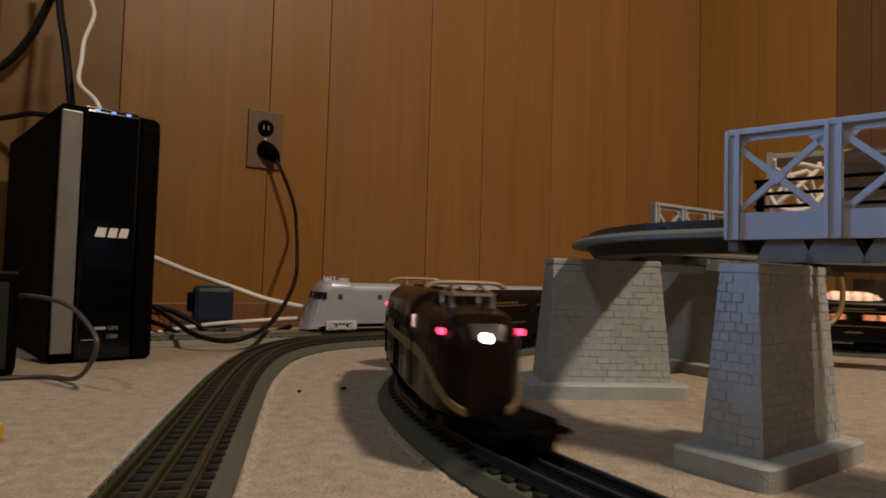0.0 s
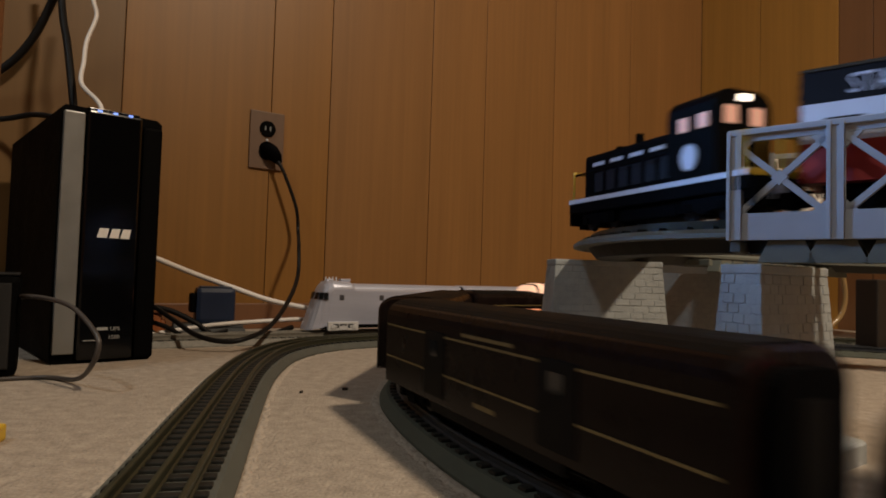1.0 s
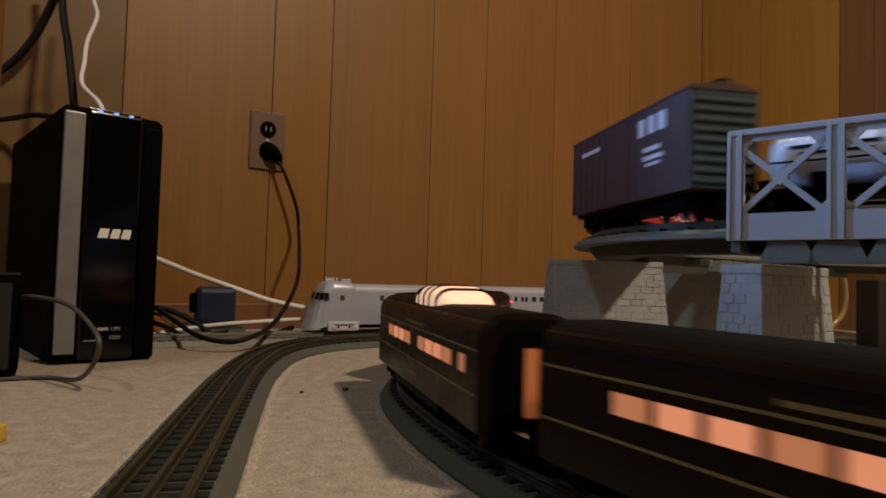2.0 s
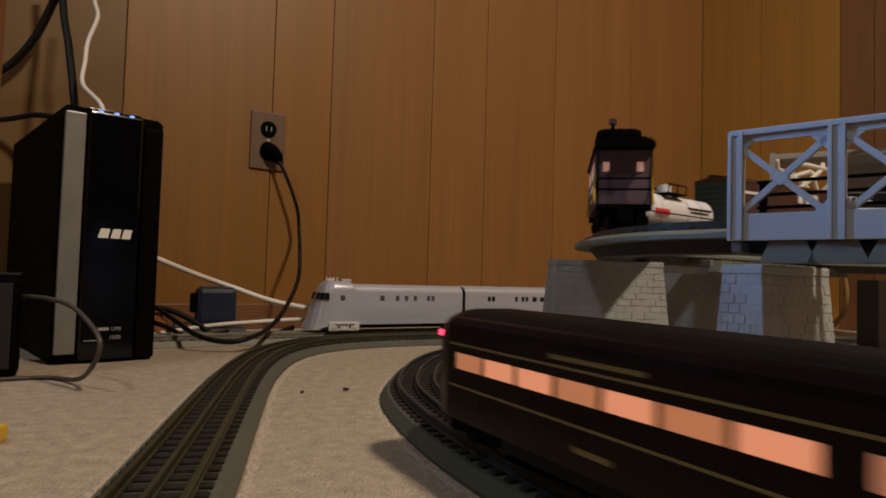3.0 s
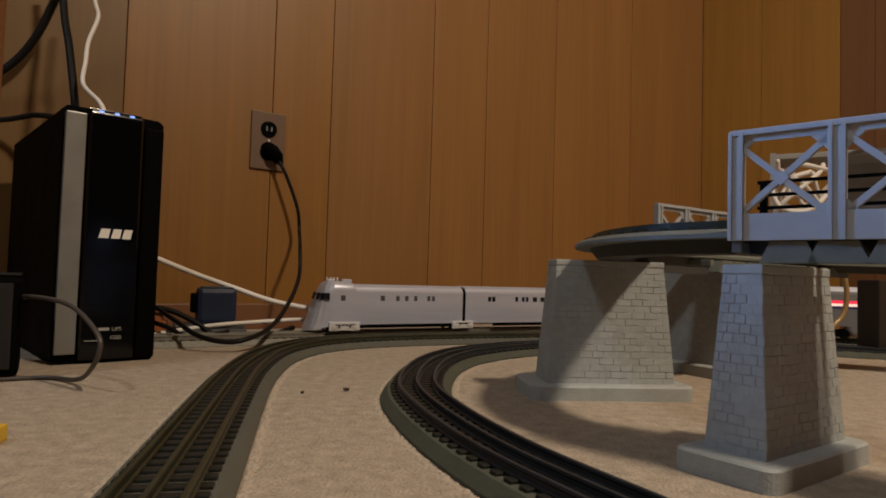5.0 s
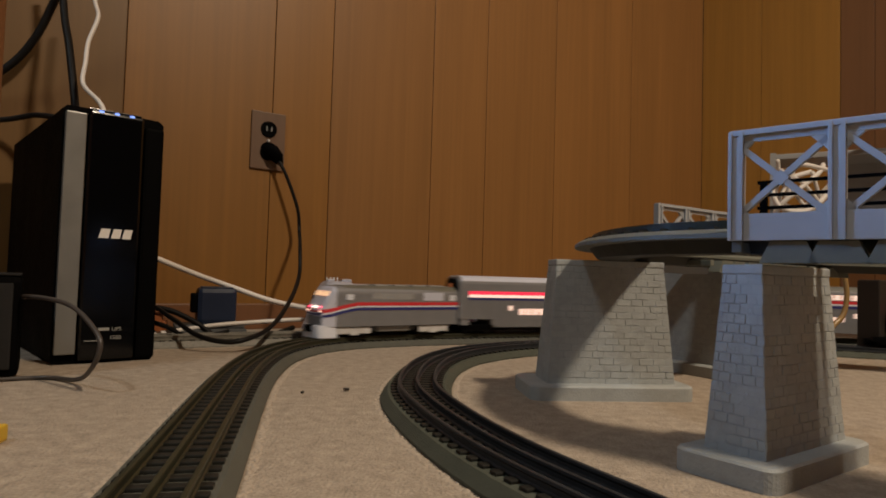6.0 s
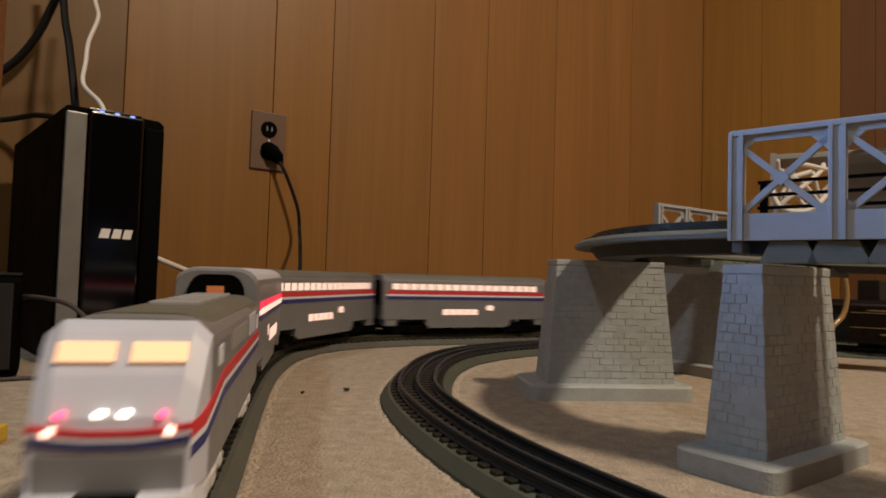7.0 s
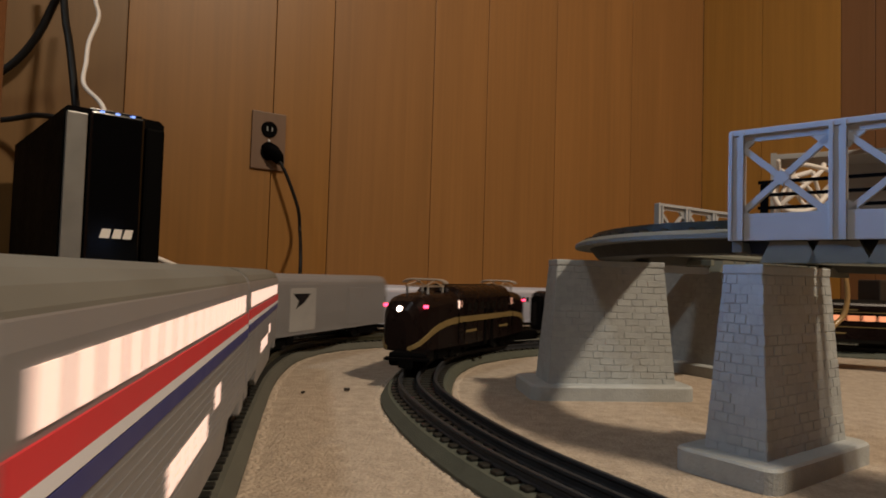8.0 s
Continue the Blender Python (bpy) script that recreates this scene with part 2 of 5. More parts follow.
def smooth_line(pts, per, closed=False):
    """A smooth line through the points."""
    out, n = [], len(pts)
    for i in range(n if closed else n - 1):
        g = (lambda k: pts[k % n]) if closed else (lambda k: pts[min(max(k, 0), n - 1)])
        p0, p1, p2, p3 = g(i - 1), g(i), g(i + 1), g(i + 2)
        for k in range(per):
            t = k / per
            out.append(0.5 * (2 * p1 + (p2 - p0) * t + (2 * p0 - 5 * p1 + 4 * p2 - p3) * t * t + (3 * p1 - p0 - 3 * p2 + p3) * t ** 3))
    return out if closed else out + [pts[-1]]


class Route:
    """The centre line of a track, by its length."""

    def __init__(self, pts, z, closed):
        line = smooth_line([Vector((x, y, z)) for x, y in pts], 24, closed)
        if closed:
            line.append(line[0])
        for _ in range(30):
            line = [line[0]] + [0.25 * a + 0.5 * b + 0.25 * c for a, b, c in zip(line, line[1:], line[2:])] + [line[-1]]
        self.line, self.closed, self.at = line, closed, [0.0]
        for a, b in zip(line, line[1:]):
            self.at.append(self.at[-1] + (b - a).length)
        self.length = self.at[-1]

    def place(self, s):
        if self.closed:
            s %= self.length
        i = int(np.clip(np.searchsorted(self.at, s) - 1, 0, len(self.line) - 2))
        a, b = self.line[i], self.line[i + 1]
        return a + (b - a) * ((s - self.at[i]) / (self.at[i + 1] - self.at[i]))

    def way(self, s):
        return (self.place(s + 0.006) - self.place(s - 0.006)).normalized()

    def near(self, x, y):
        """The length at the point of the line nearest to (x, y)."""
        return min(zip(self.at, self.line), key=lambda q: (q[1].x - x) ** 2 + (q[1].y - y) ** 2)[0]

    def ride(self, s, wheelbase):
        """The pose of a car whose middle stands at s and whose trucks are wheelbase apart; it runs towards larger s."""
        a, b = self.place(s - wheelbase / 2), self.place(s + wheelbase / 2)
        d, m = b - a, (a + b) / 2
        return pose(m.x, m.y, m.z, 0, -math.degrees(math.atan2(d.z, math.hypot(d.x, d.y))), math.degrees(math.atan2(d.y, d.x)))

    def sweep(self, profile, s0, s1, step):
        """A profile of (across to the left, up) drawn along the line from s0 to s1."""
        n = max(2, int((s1 - s0) / step))
        rings = []
        for k in range(n + 1):
            s = s0 + (s1 - s0) * k / n
            p, d = self.place(s), self.way(s)
            u = Vector((-d.y, d.x, 0)).normalized()
            rings.append([p + u * a + Vector((0, 0, h)) for a, h in profile])
        return loft(rings)


# ---- the room ----
WALL_AT, WALL_TURN = Vector((-0.385, 1.24, 0)), 0.60          # the panelled back wall and its turn in plan
ALONG = Vector((math.cos(WALL_TURN), math.sin(WALL_TURN), 0))
INTO = Vector((-ALONG.y, ALONG.x, 0))
CORNER = 1.495                                             # from the outlet to the corner, along the wall


def on_wall(a, z, out=0.0):
    return WALL_AT + ALONG * a + Vector((0, 0, z)) - INTO * out


def make_floor():
    bm = bmesh.new()
    bmesh.ops.create_grid(bm, x_segments=2, y_segments=2, size=4.2)
    ob = new("floor", finish(bm, "floor", CARPET))
    ob.location = (0.4, 0, 0)
    tagged(ob, "beige cut-pile carpet covering the basement floor", "carpet", kind="structure")


def make_tufts():
    """Carpet pile pressing unevenly against the feet of the tracks and slabs, too much to count."""
    rnd = random.Random(5)
    bm = bmesh.new()
    def tuft(x, y):
        r, h, a = rnd.uniform(0.0010, 0.0030), rnd.uniform(0.0004, 0.0013), rnd.uniform(0, 6.28)
        low = [bm.verts.new((x + r * math.cos(a + k * 1.047), y + r * math.sin(a + k * 1.047), 0.0)) for k in range(6)]
        mid = [bm.verts.new((x + 0.72 * r * math.cos(a + k * 1.047), y + 0.72 * r * math.sin(a + k * 1.047), h * 0.72)) for k in range(6)]
        t = bm.verts.new((x, y, h))
        for k in range(6):
            bm.faces.new((low[k], low[(k + 1) % 6], mid[(k + 1) % 6], mid[k]))
            bm.faces.new((mid[k], mid[(k + 1) % 6], t))
    for route, half in ((INNER, 0.0355), (OUTER, 0.0355), (SIDING, 0.0355)):
        s = 0.0
        while s < route.length:
            p, d = route.place(s), route.way(s)
            if 0.2 < p.y < 1.45 and p.x < 0.9:
                for e in (-1, 1):
                    q = p + Vector((-d.y, d.x, 0)) * e * (half + rnd.uniform(-0.001, 0.004))
                    tuft(q.x, q.y)
            s += rnd.uniform(0.0012, 0.003)
    me = finish(bm, "carpet_tufts", CARPET_TUFT, True)
    tagged(new("carpet_tufts", me), "short beige tufts pressing against the track feet", "carpet pile", kind="stuff")


def panel_wall(name, label, origin, along, into, edges, height, mats):
    """A wall of boards with dark grooves between them; edges along the wall."""
    wall = thing(name, Matrix.Identity(4), label, "wall", kind="structure")
    rot = Matrix(((along.x, into.x, 0), (along.y, into.y, 0), (0, 0, 1))).to_4x4()
    m = Matrix.Translation(origin) @ rot
    wall.matrix_basis = m
    part("backing", box(edges[0], edges[-1], 0.0035, 0.1, 0, height), GROOVE, wall)
    for i, (a, b) in enumerate(zip(edges, edges[1:])):
        part("board", box(a + 0.0008, b - 0.0008, 0, 0.006, 0.0, height, 0.0008), mats[i % len(mats)], wall)
    return wall


def make_room():
    make_floor()
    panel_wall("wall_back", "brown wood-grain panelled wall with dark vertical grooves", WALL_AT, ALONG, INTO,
               WALL_EDGES, 2.4, [PANEL_GOLD_DIM] * 5 + [PANEL_GOLD, PANEL_GOLD] + [PANEL] * 5)
    c = WALL_AT + ALONG * CORNER
    e = [0.0, 0.20, 0.424, 0.509, 0.66, 0.8, 1.02, 1.2, 1.42, 1.6, 1.83, 2.05, 2.3, 2.6, 2.9, 3.2, 3.6]
    panel_wall("wall_right", "honey-coloured wood panelled side wall with grooves", c, -INTO, ALONG, e, 2.4, [PANEL_WARM, PANEL_WARM, PANEL_RED, PANEL_RED, PANEL, PANEL_WARM, PANEL, PANEL_WARM])
    # unseen walls and ceiling close the room; dark colours keep bounced light low
    for name, x0, x1, y0, y1 in (("wall_left", -2.6, -2.5, -3.0, 1.9), ("wall_behind", -2.6, 4.2, -3.1, -3.0)):
        ob = new(name, finish(box(x0, x1, y0, y1, 0, 2.4), name, WOOD_DARK))
        tagged(ob, "plain unseen room wall, dark brown to cut bounced light", "wall", kind="structure")
    ob = new("ceiling", finish(box(-2.6, 4.2, -3.1, 4.0, 2.4, 2.5), "ceiling", CEILING_MAT))
    tagged(ob, "plain unseen ceiling, darkened to cut bounced light", "ceiling", kind="structure")
    ob = new("baseboard", finish(box(-0.9, CORNER - 0.012, -0.009, -0.0005, 0, 0.05, 0.002), "baseboard", WOOD_DARK))
    ob.matrix_basis = Matrix.Translation(WALL_AT) @ Matrix(((ALONG.x, INTO.x, 0), (ALONG.y, INTO.y, 0), (0, 0, 1))).to_4x4()
    tagged(ob, "low brown wooden baseboard along the panelling", "baseboard", kind="structure")


WALL_EDGES = [-1.9, -1.6, -1.2, -0.85, -0.60, -0.229, 0.041, 0.168, 0.425, 0.586, 0.823, 1.135, 1.495]

# ---- the tracks ----
RAIL_TOP = 0.018
INNER = Route([(-0.021, 0.605), (-0.002, 0.498), (0.0385, 0.381), (0.091, 0.280), (0.156, 0.158), (0.28, -0.06), (0.46, -0.31), (0.76, -0.55), (1.1, -0.52), (1.32, -0.2),
               (1.29, 0.2), (1.12, 0.6), (0.94, 0.9), (0.7, 1.07), (0.42, 1.09), (0.17, 1.0), (0.045, 0.885), (-0.008, 0.76)], RAIL_TOP, True)
OUTER = Route([(-0.124, 0.272), (-0.070, 0.0), (0.02, -0.45), (0.2, -0.95), (0.65, -1.4), (1.4, -1.5), (1.93, -1.15), (1.98, -0.6), (1.75, 0.0), (1.42, 0.6), (1.1, 1.03), (0.77, 1.22), (0.45, 1.235),
               (0.25, 1.19), (0.10, 1.13), (0.0, 1.085), (-0.07, 1.045), (-0.125, 1.005), (-0.172, 0.955), (-0.202, 0.89), (-0.214, 0.82), (-0.212, 0.74), (-0.198, 0.63), (-0.168, 0.48)], RAIL_TOP, True)
SIDING = Route([(-0.47, 0.885), (-0.36, 0.955), (-0.226, 1.034), (-0.139, 1.09), (-0.035, 1.152), (0.114, 1.238), (0.5, 1.43), (0.8, 1.46)], RAIL_TOP, False)
DECK_TOP = 0.156
UPPER = Route([(0.194, 0.416), (0.160, 0.464), (0.149, 0.530), (0.162, 0.606), (0.205, 0.678), (0.272, 0.727), (0.37, 0.793), (0.555, 0.862), (0.755, 0.77), (0.985, 0.424), (1.19, 0.04), (1.29, -0.23), (1.25, -0.42), (1.06, -0.42),
               (0.79, -0.185), (0.49, 0.140), (0.335, 0.290)], DECK_TOP, True)


def bed_profile(half_foot, half_top, top, foot):
    return [(-half_foot, foot), (half_foot, foot), (half_foot, foot + 0.002), (half_top, top), (-half_top, top), (-half_foot, foot + 0.002)]


def make_track(name, route, label, rail_mat, seen, foot=None, bed=None, ties=None):
    """Moulded roadbed, separate ties and three rails along a route; ties in the seen stretch stand singly."""
    track = thing(name, Matrix.Identity(4), label, "model track", kind="structure")
    foot = -RAIL_TOP + 0.0005 if foot is None else foot
    end = route.length
    part("roadbed", route.sweep(bed_profile(0.0335, 0.0275, -0.0082, foot), 0, end, 0.02), bed or BALLAST, track)
    rail = [(-0.0019, -0.0072), (0.0019, -0.0072), (0.0018, -0.0063), (0.0008, -0.0054), (0.0009, -0.0026), (0.0017, -0.0016), (0.0013, -0.0002), (0.0006, 0), (-0.0006, 0), (-0.0013, -0.0002), (-0.0017, -0.0016), (-0.0009, -0.0026), (-0.0008, -0.0054), (-0.0018, -0.0063)]
    for off in (-0.0165, 0.0, 0.0165):
        part("rail", route.sweep([(a + off, h) for a, h in rail], 0, end, 0.01), rail_mat, track)
    tie = finish(box(-0.0034, 0.0034, -0.0245, 0.0245, -0.0083, -0.0062, 0.0006), "tie", ties or TIE)
    rest, n = bmesh.new(), int(end / 0.0135)
    for k in range(n):
        s = (k + 0.5) * end / n
        m = route.ride(s, 0.008)
        p = m.translation
        if seen(p.x, p.y):
            ob = new("tie", tie)
            ob.parent, ob.matrix_basis = track, m
        elif k % 2 == 0:
            vs = [rest.verts.new(m @ Vector((x, y, z))) for x in (-0.0035, 0.0035) for y in (-0.0245, 0.0245) for z in (-0.0083, -0.0062)]
            for f in ((0, 1, 3, 2), (4, 6, 7, 5), (0, 4, 5, 1), (2, 3, 7, 6), (1, 5, 7, 3)):
                rest.faces.new([vs[i] for i in f])
    tagged(part("far_ties", rest, ties or TIE, track), kind="stuff")
    return track


def make_tracks():
    make_track("track_inner", INNER, "curved three-rail track on grey roadbed with black rails", RAIL_DARK, lambda x, y: 0.2 < y < 1.05 and x < 0.3)
    make_track("track_outer", OUTER, "three-rail track on grey roadbed with dull metal rails", RAIL, lambda x, y: 0.2 < y < 1.15 and x < 0.3, bed=BALLAST_MID)
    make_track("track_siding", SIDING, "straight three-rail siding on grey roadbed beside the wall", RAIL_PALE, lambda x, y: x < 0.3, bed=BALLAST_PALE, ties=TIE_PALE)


# ---- the elevated line ----
PIER_TOP = 0.1350


def slab_ring(x0, x1, half, r, z):
    """A flat outline with round corners."""
    pts = []
    for cx, cy, a0 in ((x1 - r, half - r, 0), (x0 + r, half - r, 90), (x0 + r, -half + r, 180), (x1 - r, -half + r, 270)):
        for q in range(7):
            a = math.radians(a0 + q * 15)
            pts.append(Vector((cx + r * math.cos(a), cy + r * math.sin(a), z)))
    return pts


def make_pier(at, turn, first=None, k=1.0, blocks=True, top=PIER_TOP):
    """A tapered moulded-stone bridge pier on a slab, with single blocks in courses."""
    m = pose(at[0], at[1], 0, 0, 0, turn)
    if first:
        return copy_thing(first, m)
    pier = thing("bridge_pier", m, "grey tapered toy bridge pier with moulded stone blocks", "bridge pier", "piers under the elevated line")
    part("slab", loft([slab_ring(-0.084 * k + e, 0.079 * k - e, 0.040 * k - e, 0.011 * k, z) for e, z in ((0, 0), (0, 0.0125), (0.0015, 0.014))]), STONE, pier)
    a0, b0, a1, b1, z0, z1 = 0.0645 * k, 0.0245 * k, 0.0555 * k, 0.0155 * k, 0.013, top - 0.006
    ring = lambda a, b, z: [(-a, -b, z), (a, -b, z), (a, b, z), (-a, b, z)]
    part("core", loft([ring(a0 - 0.00025, b0 - 0.00025, z0), ring(a1 - 0.00025, b1 - 0.00025, z1)]), STONE_GAP, pier)
    part("cap", box(-a1 - 0.0005, a1 + 0.0005, -b1 - 0.0005, b1 + 0.0005, z1, top, 0.0012), STONE, pier)
    rnd = random.Random(3)
    courses = 18
    if not blocks:
        return pier
    h = (z1 - z0) / courses
    for side in range(4):
        for c in range(courses):
            f0, f1 = c / courses, (c + 1) / courses
            za, zb = z0 + c * h + 0.00014, z0 + (c + 1) * h - 0.00014
            a, b = a0 + (a1 - a0) * f0, b0 + (b1 - b0) * f0
            at_, bt = a0 + (a1 - a0) * f1, b0 + (b1 - b0) * f1
            half, out, half_t, out_t = (a, b, at_, bt) if side % 2 == 0 else (b, a, bt, at_)
            count = 9 if side % 2 == 0 else 4
            cuts = [-1] + [-1 + 2 * (k + (0.5 if c % 2 else 0) + rnd.uniform(-0.12, 0.12)) / count for k in range(1 if c % 2 == 0 else 0, count)] + [1]
            cuts = sorted(q for q in cuts if -1 <= q <= 1)
            turn_m = Matrix.Rotation(side * math.pi / 2, 4, "Z")
            for u0, u1 in zip(cuts, cuts[1:]):
                if u1 - u0 < 0.08:
                    continue
                e, g = 0.0001 / half, rnd.uniform(-0.0002, 0.0003)
                q0, q1 = u0 + e, u1 - e
                pts = []
                for d in (-0.0006, 0.0 + g):
                    k = 0 if d < 0 else 0.00035
                    pts.append([Vector((q0 * half + k, -out - d, za + k)), Vector((q1 * half - k, -out - d, za + k)), Vector((q1 * half_t - k, -out_t - d, zb - k)), Vector((q0 * half_t + k, -out_t - d, zb - k))])
                part("block", loft([[turn_m @ p for p in r] for r in pts]), STONE, pier)
    return pier


def make_elevated():
    line = thing("elevated_line", Matrix.Identity(4), "raised three-rail track on grey plastic deck", "model track", kind="structure")
    deck = [(-0.0335, -0.0122), (0.0335, -0.0122), (0.0335, -0.0095), (0.029, -0.0065), (-0.029, -0.0065), (-0.0335, -0.0095)]
    part("deck", UPPER.sweep(deck, 0, UPPER.length, 0.015), DECK_GREY, line)
    part("girder", UPPER.sweep([(-0.013, -0.0212), (0.013, -0.0212), (0.020, -0.0123), (-0.020, -0.0123)], 0, UPPER.length, 0.02), GIRDER, line)
    rail = [(-0.0012, -0.006), (0.0012, -0.006), (0.0012, 0), (-0.0012, 0)]
    for off in (-0.0165, 0, 0.0165):
        part("rail", UPPER.sweep([(a + off, h) for a, h in rail], 0, UPPER.length, 0.012), RAIL, line)
    tie = finish(box(-0.0035, 0.0035, -0.0255, 0.0255, -0.0066, -0.0042), "tie", TIE)
    n = int(UPPER.length / 0.016)
    for k in range(n):
        ob = new("tie", tie)
        ob.parent, ob.matrix_basis = line, UPPER.ride((k + 0.5) * UPPER.length / n, 0.008)
    pier = make_pier((0.167, 0.650), 6)
    make_pier((0.219, 0.413), 36, None, 0.8, top=0.1275)
    make_pier((0.335, 0.845), 118, pier)
    plain = None
    # the rest of the line stands on piers where no lower track runs
    s = UPPER.near(0.72, 0.79)
    stop = UPPER.near(0.40, 0.255)
    while s < stop:
        p, d = UPPER.place(s), UPPER.way(s)
        if all((p - r.place(r.near(p.x, p.y))).xy.length > 0.085 for r in (INNER, OUTER)):
            plain = make_pier((p.x, p.y), math.degrees(math.atan2(d.x, -d.y)), plain, 0.8, False)
            s += 0.3
        else:
            s += 0.03


def make_truss(length, panels, height=0.087):
    """One side of a truss: two chords, posts, crossed diagonals and gussets, along x."""
    truss = new("truss_side")
    part("lower_chord", box(0, length, -0.0025, 0.0025, 0, 0.021, 0.0006), BRIDGE_GREY, truss)
    part("upper_chord", box(0, length, -0.0045, 0.0035, height - 0.0045, height, 0.0006), BRIDGE_GREY, truss)
    part("upper_web", box(0, length, -0.0012, 0.0012, height - 0.0095, height - 0.005), BRIDGE_GREY, truss)
    w = length / panels
    for k in range(panels + 1):
        x = min(max(k * w, 0.0045), length - 0.0045)
        bm = box(x - 0.0055, x - 0.0025, -0.005, 0.004, 0, height - 0.001, 0.0005)
        box(x - 0.0027, x + 0.0027, -0.0032, 0.0032, 0, height - 0.001, 0, bm)
        box(x + 0.0025, x + 0.0055, -0.005, 0.004, 0, height - 0.001, 0, bm)
        part("post", bm, BRIDGE_GREY, truss)
    for k in range(panels):
        x0, x1, z0, z1 = k * w + 0.004, (k + 1) * w - 0.004, 0.018, height - 0.010
        for a, b in (((x0, z0), (x1, z1)), ((x0, z1), (x1, z0))):
            d = Vector((b[0] - a[0], 0, b[1] - a[1]))
            m = Matrix.Translation((a[0], 0.0004 if a[1] < b[1] else -0.0004, a[1])) @ Matrix.Rotation(-math.atan2(d.z, d.x), 4, "Y")
            part("diagonal", box(0, d.length, -0.0022, 0.0022, -0.0024, 0.0024, 0.0004), BRIDGE_GREY, truss, at=m)
        cx, cz = (x0 + x1) / 2, (z0 + z1) / 2
        bm = loft([[(cx - 0.006, y, cz), (cx, y, cz - 0.006), (cx + 0.006, y, cz), (cx, y, cz + 0.006)] for y in (-0.003, 0.003)])
        part("gusset", bm, BRIDGE_GREY, truss)
        for gx, s in ((x0, 1), (x1, -1)):
            for gz, v in ((z0, 1), (z1, -1)):
                part("gusset", loft([[(gx, y, gz), (gx + s * 0.013, y, gz), (gx, y, gz + v * 0.013)] for y in (-0.0018, 0.0018)]), BRIDGE_GREY, truss)
    return truss


def make_bridge(at, turn, length, panels, z, side):
    m = pose(at[0], at[1], z, 0, 0, turn)
    bridge = thing("truss_bridge", m, "light grey plastic truss bridge with crossed braces", "toy bridge", "truss bridges of the elevated line")
    bridge.scale = (0.77, 0.77, 0.77)
    for y in (side,):
        t = make_truss(length, panels)
        t.parent, t.matrix_basis = bridge, pose(0, y, 0)
    for k in range(panels + 1):
        x = min(max(k * length / panels, 0.004), length - 0.004)
        for q in (0.0, 0.5):
            bx = x + q * length / panels
            if bx < 0.03:
                continue
            part("bracket", loft([[(bx - w, y, z) for w, z in ((-0.0125, -0.0006), (0.0125, -0.0006), (0.0200, -0.017), (-0.0200, -0.017))] for y in (0.002, 0.020)]), DECK_GREY, bridge)
        part("floor_beam", box(x - 0.004, x + 0.004, 0.003, 0.093, -0.009, -0.0005, 0.001), DECK_GREY, bridge)
    return bridge


# ---- the power backup unit ----
def make_ups():
    w, d, h = 0.112, 0.335, 0.301
    ups = thing("power_backup_unit", pose(-0.4395, 0.7206, 0, 0, 0, math.degrees(0.738)), "tall black battery backup tower with silver stripe, on carpet", "power supply")
    prof = [(0.004, 0.0), (w - 0.004, 0.0), (w, 0.004), (w, h - 0.006), (w - 0.006, h - 0.001), (0.03, h), (0.004, h), (0.0, h - 0.004), (0.0, 0.004)]
    part("body", loft([[(x, 0.006, z) for x, z in prof], [(x, d, z) for x, z in prof]]), BLACK, ups)
    part("silver_stripe", box(0.002, 0.0235, -0.0015, 0.006, 0.012, h - 0.008, 0.0012), SILVER, ups, "dull silver vertical stripe")
    part("gloss_panel", box(0.0255, 0.0865, -0.0035, 0.006, 0.004, h - 0.003, 0.003), GLOSS_BLACK, ups, "glossy black front panel")
    part("side_ridge", box(0.0885, w - 0.0005, -0.001, 0.006, 0.003, h - 0.012, 0.004), BLACK, ups)
    # the maker's mark as three plain shapes, and the writing below it
    y = -0.0037
    def mark(pts):
        part("maker_mark", loft([[(0.041 + a, y - d, 0.148 + b) for a, b in pts] for d in (-0.0003, 0.0004)]), MARK_WHITE, ups, "white maker's mark as a plain shape")
    for x, w in ((0.0, 0.011), (0.0135, 0.010), (0.0255, 0.010)):
        mark([(x, 0.0), (x + w, 0.0), (x + w + 0.002, 0.0112), (x + 0.003, 0.0112)])
    text_mesh("UPS", 0.0065, MARK_GREY, ups, Matrix.Translation((0.066, y, 0.038)) @ pose(0, 0, 0, 90, 0, 0))
    part("model_bar", box(0.046, 0.058, y - 0.0003, y + 0.001, 0.0385, 0.0420), MARK_GREY, ups)
    text_mesh("1500", 0.0065, MARK_GREY, ups, Matrix.Translation((0.065, y, 0.028)) @ pose(0, 0, 0, 90, 0, 0))
    part("thin_rule", box(0.032, 0.052, y - 0.0003, y + 0.001, 0.0265, 0.0275), MARK_GREY, ups)
    part("top_control_panel", box(0.027, 0.085, 0.004, 0.05, h - 0.001, h + 0.0012, 0.0008), GLOSS_BLACK, ups)
    for k in range(3):
        part("indicator_light", box(0.036 + k * 0.017, 0.0405 + k * 0.017, -0.004, 0.002, h - 0.0045, h - 0.0022), BLUE_LED, ups, "small glowing blue indicator")
    return ups


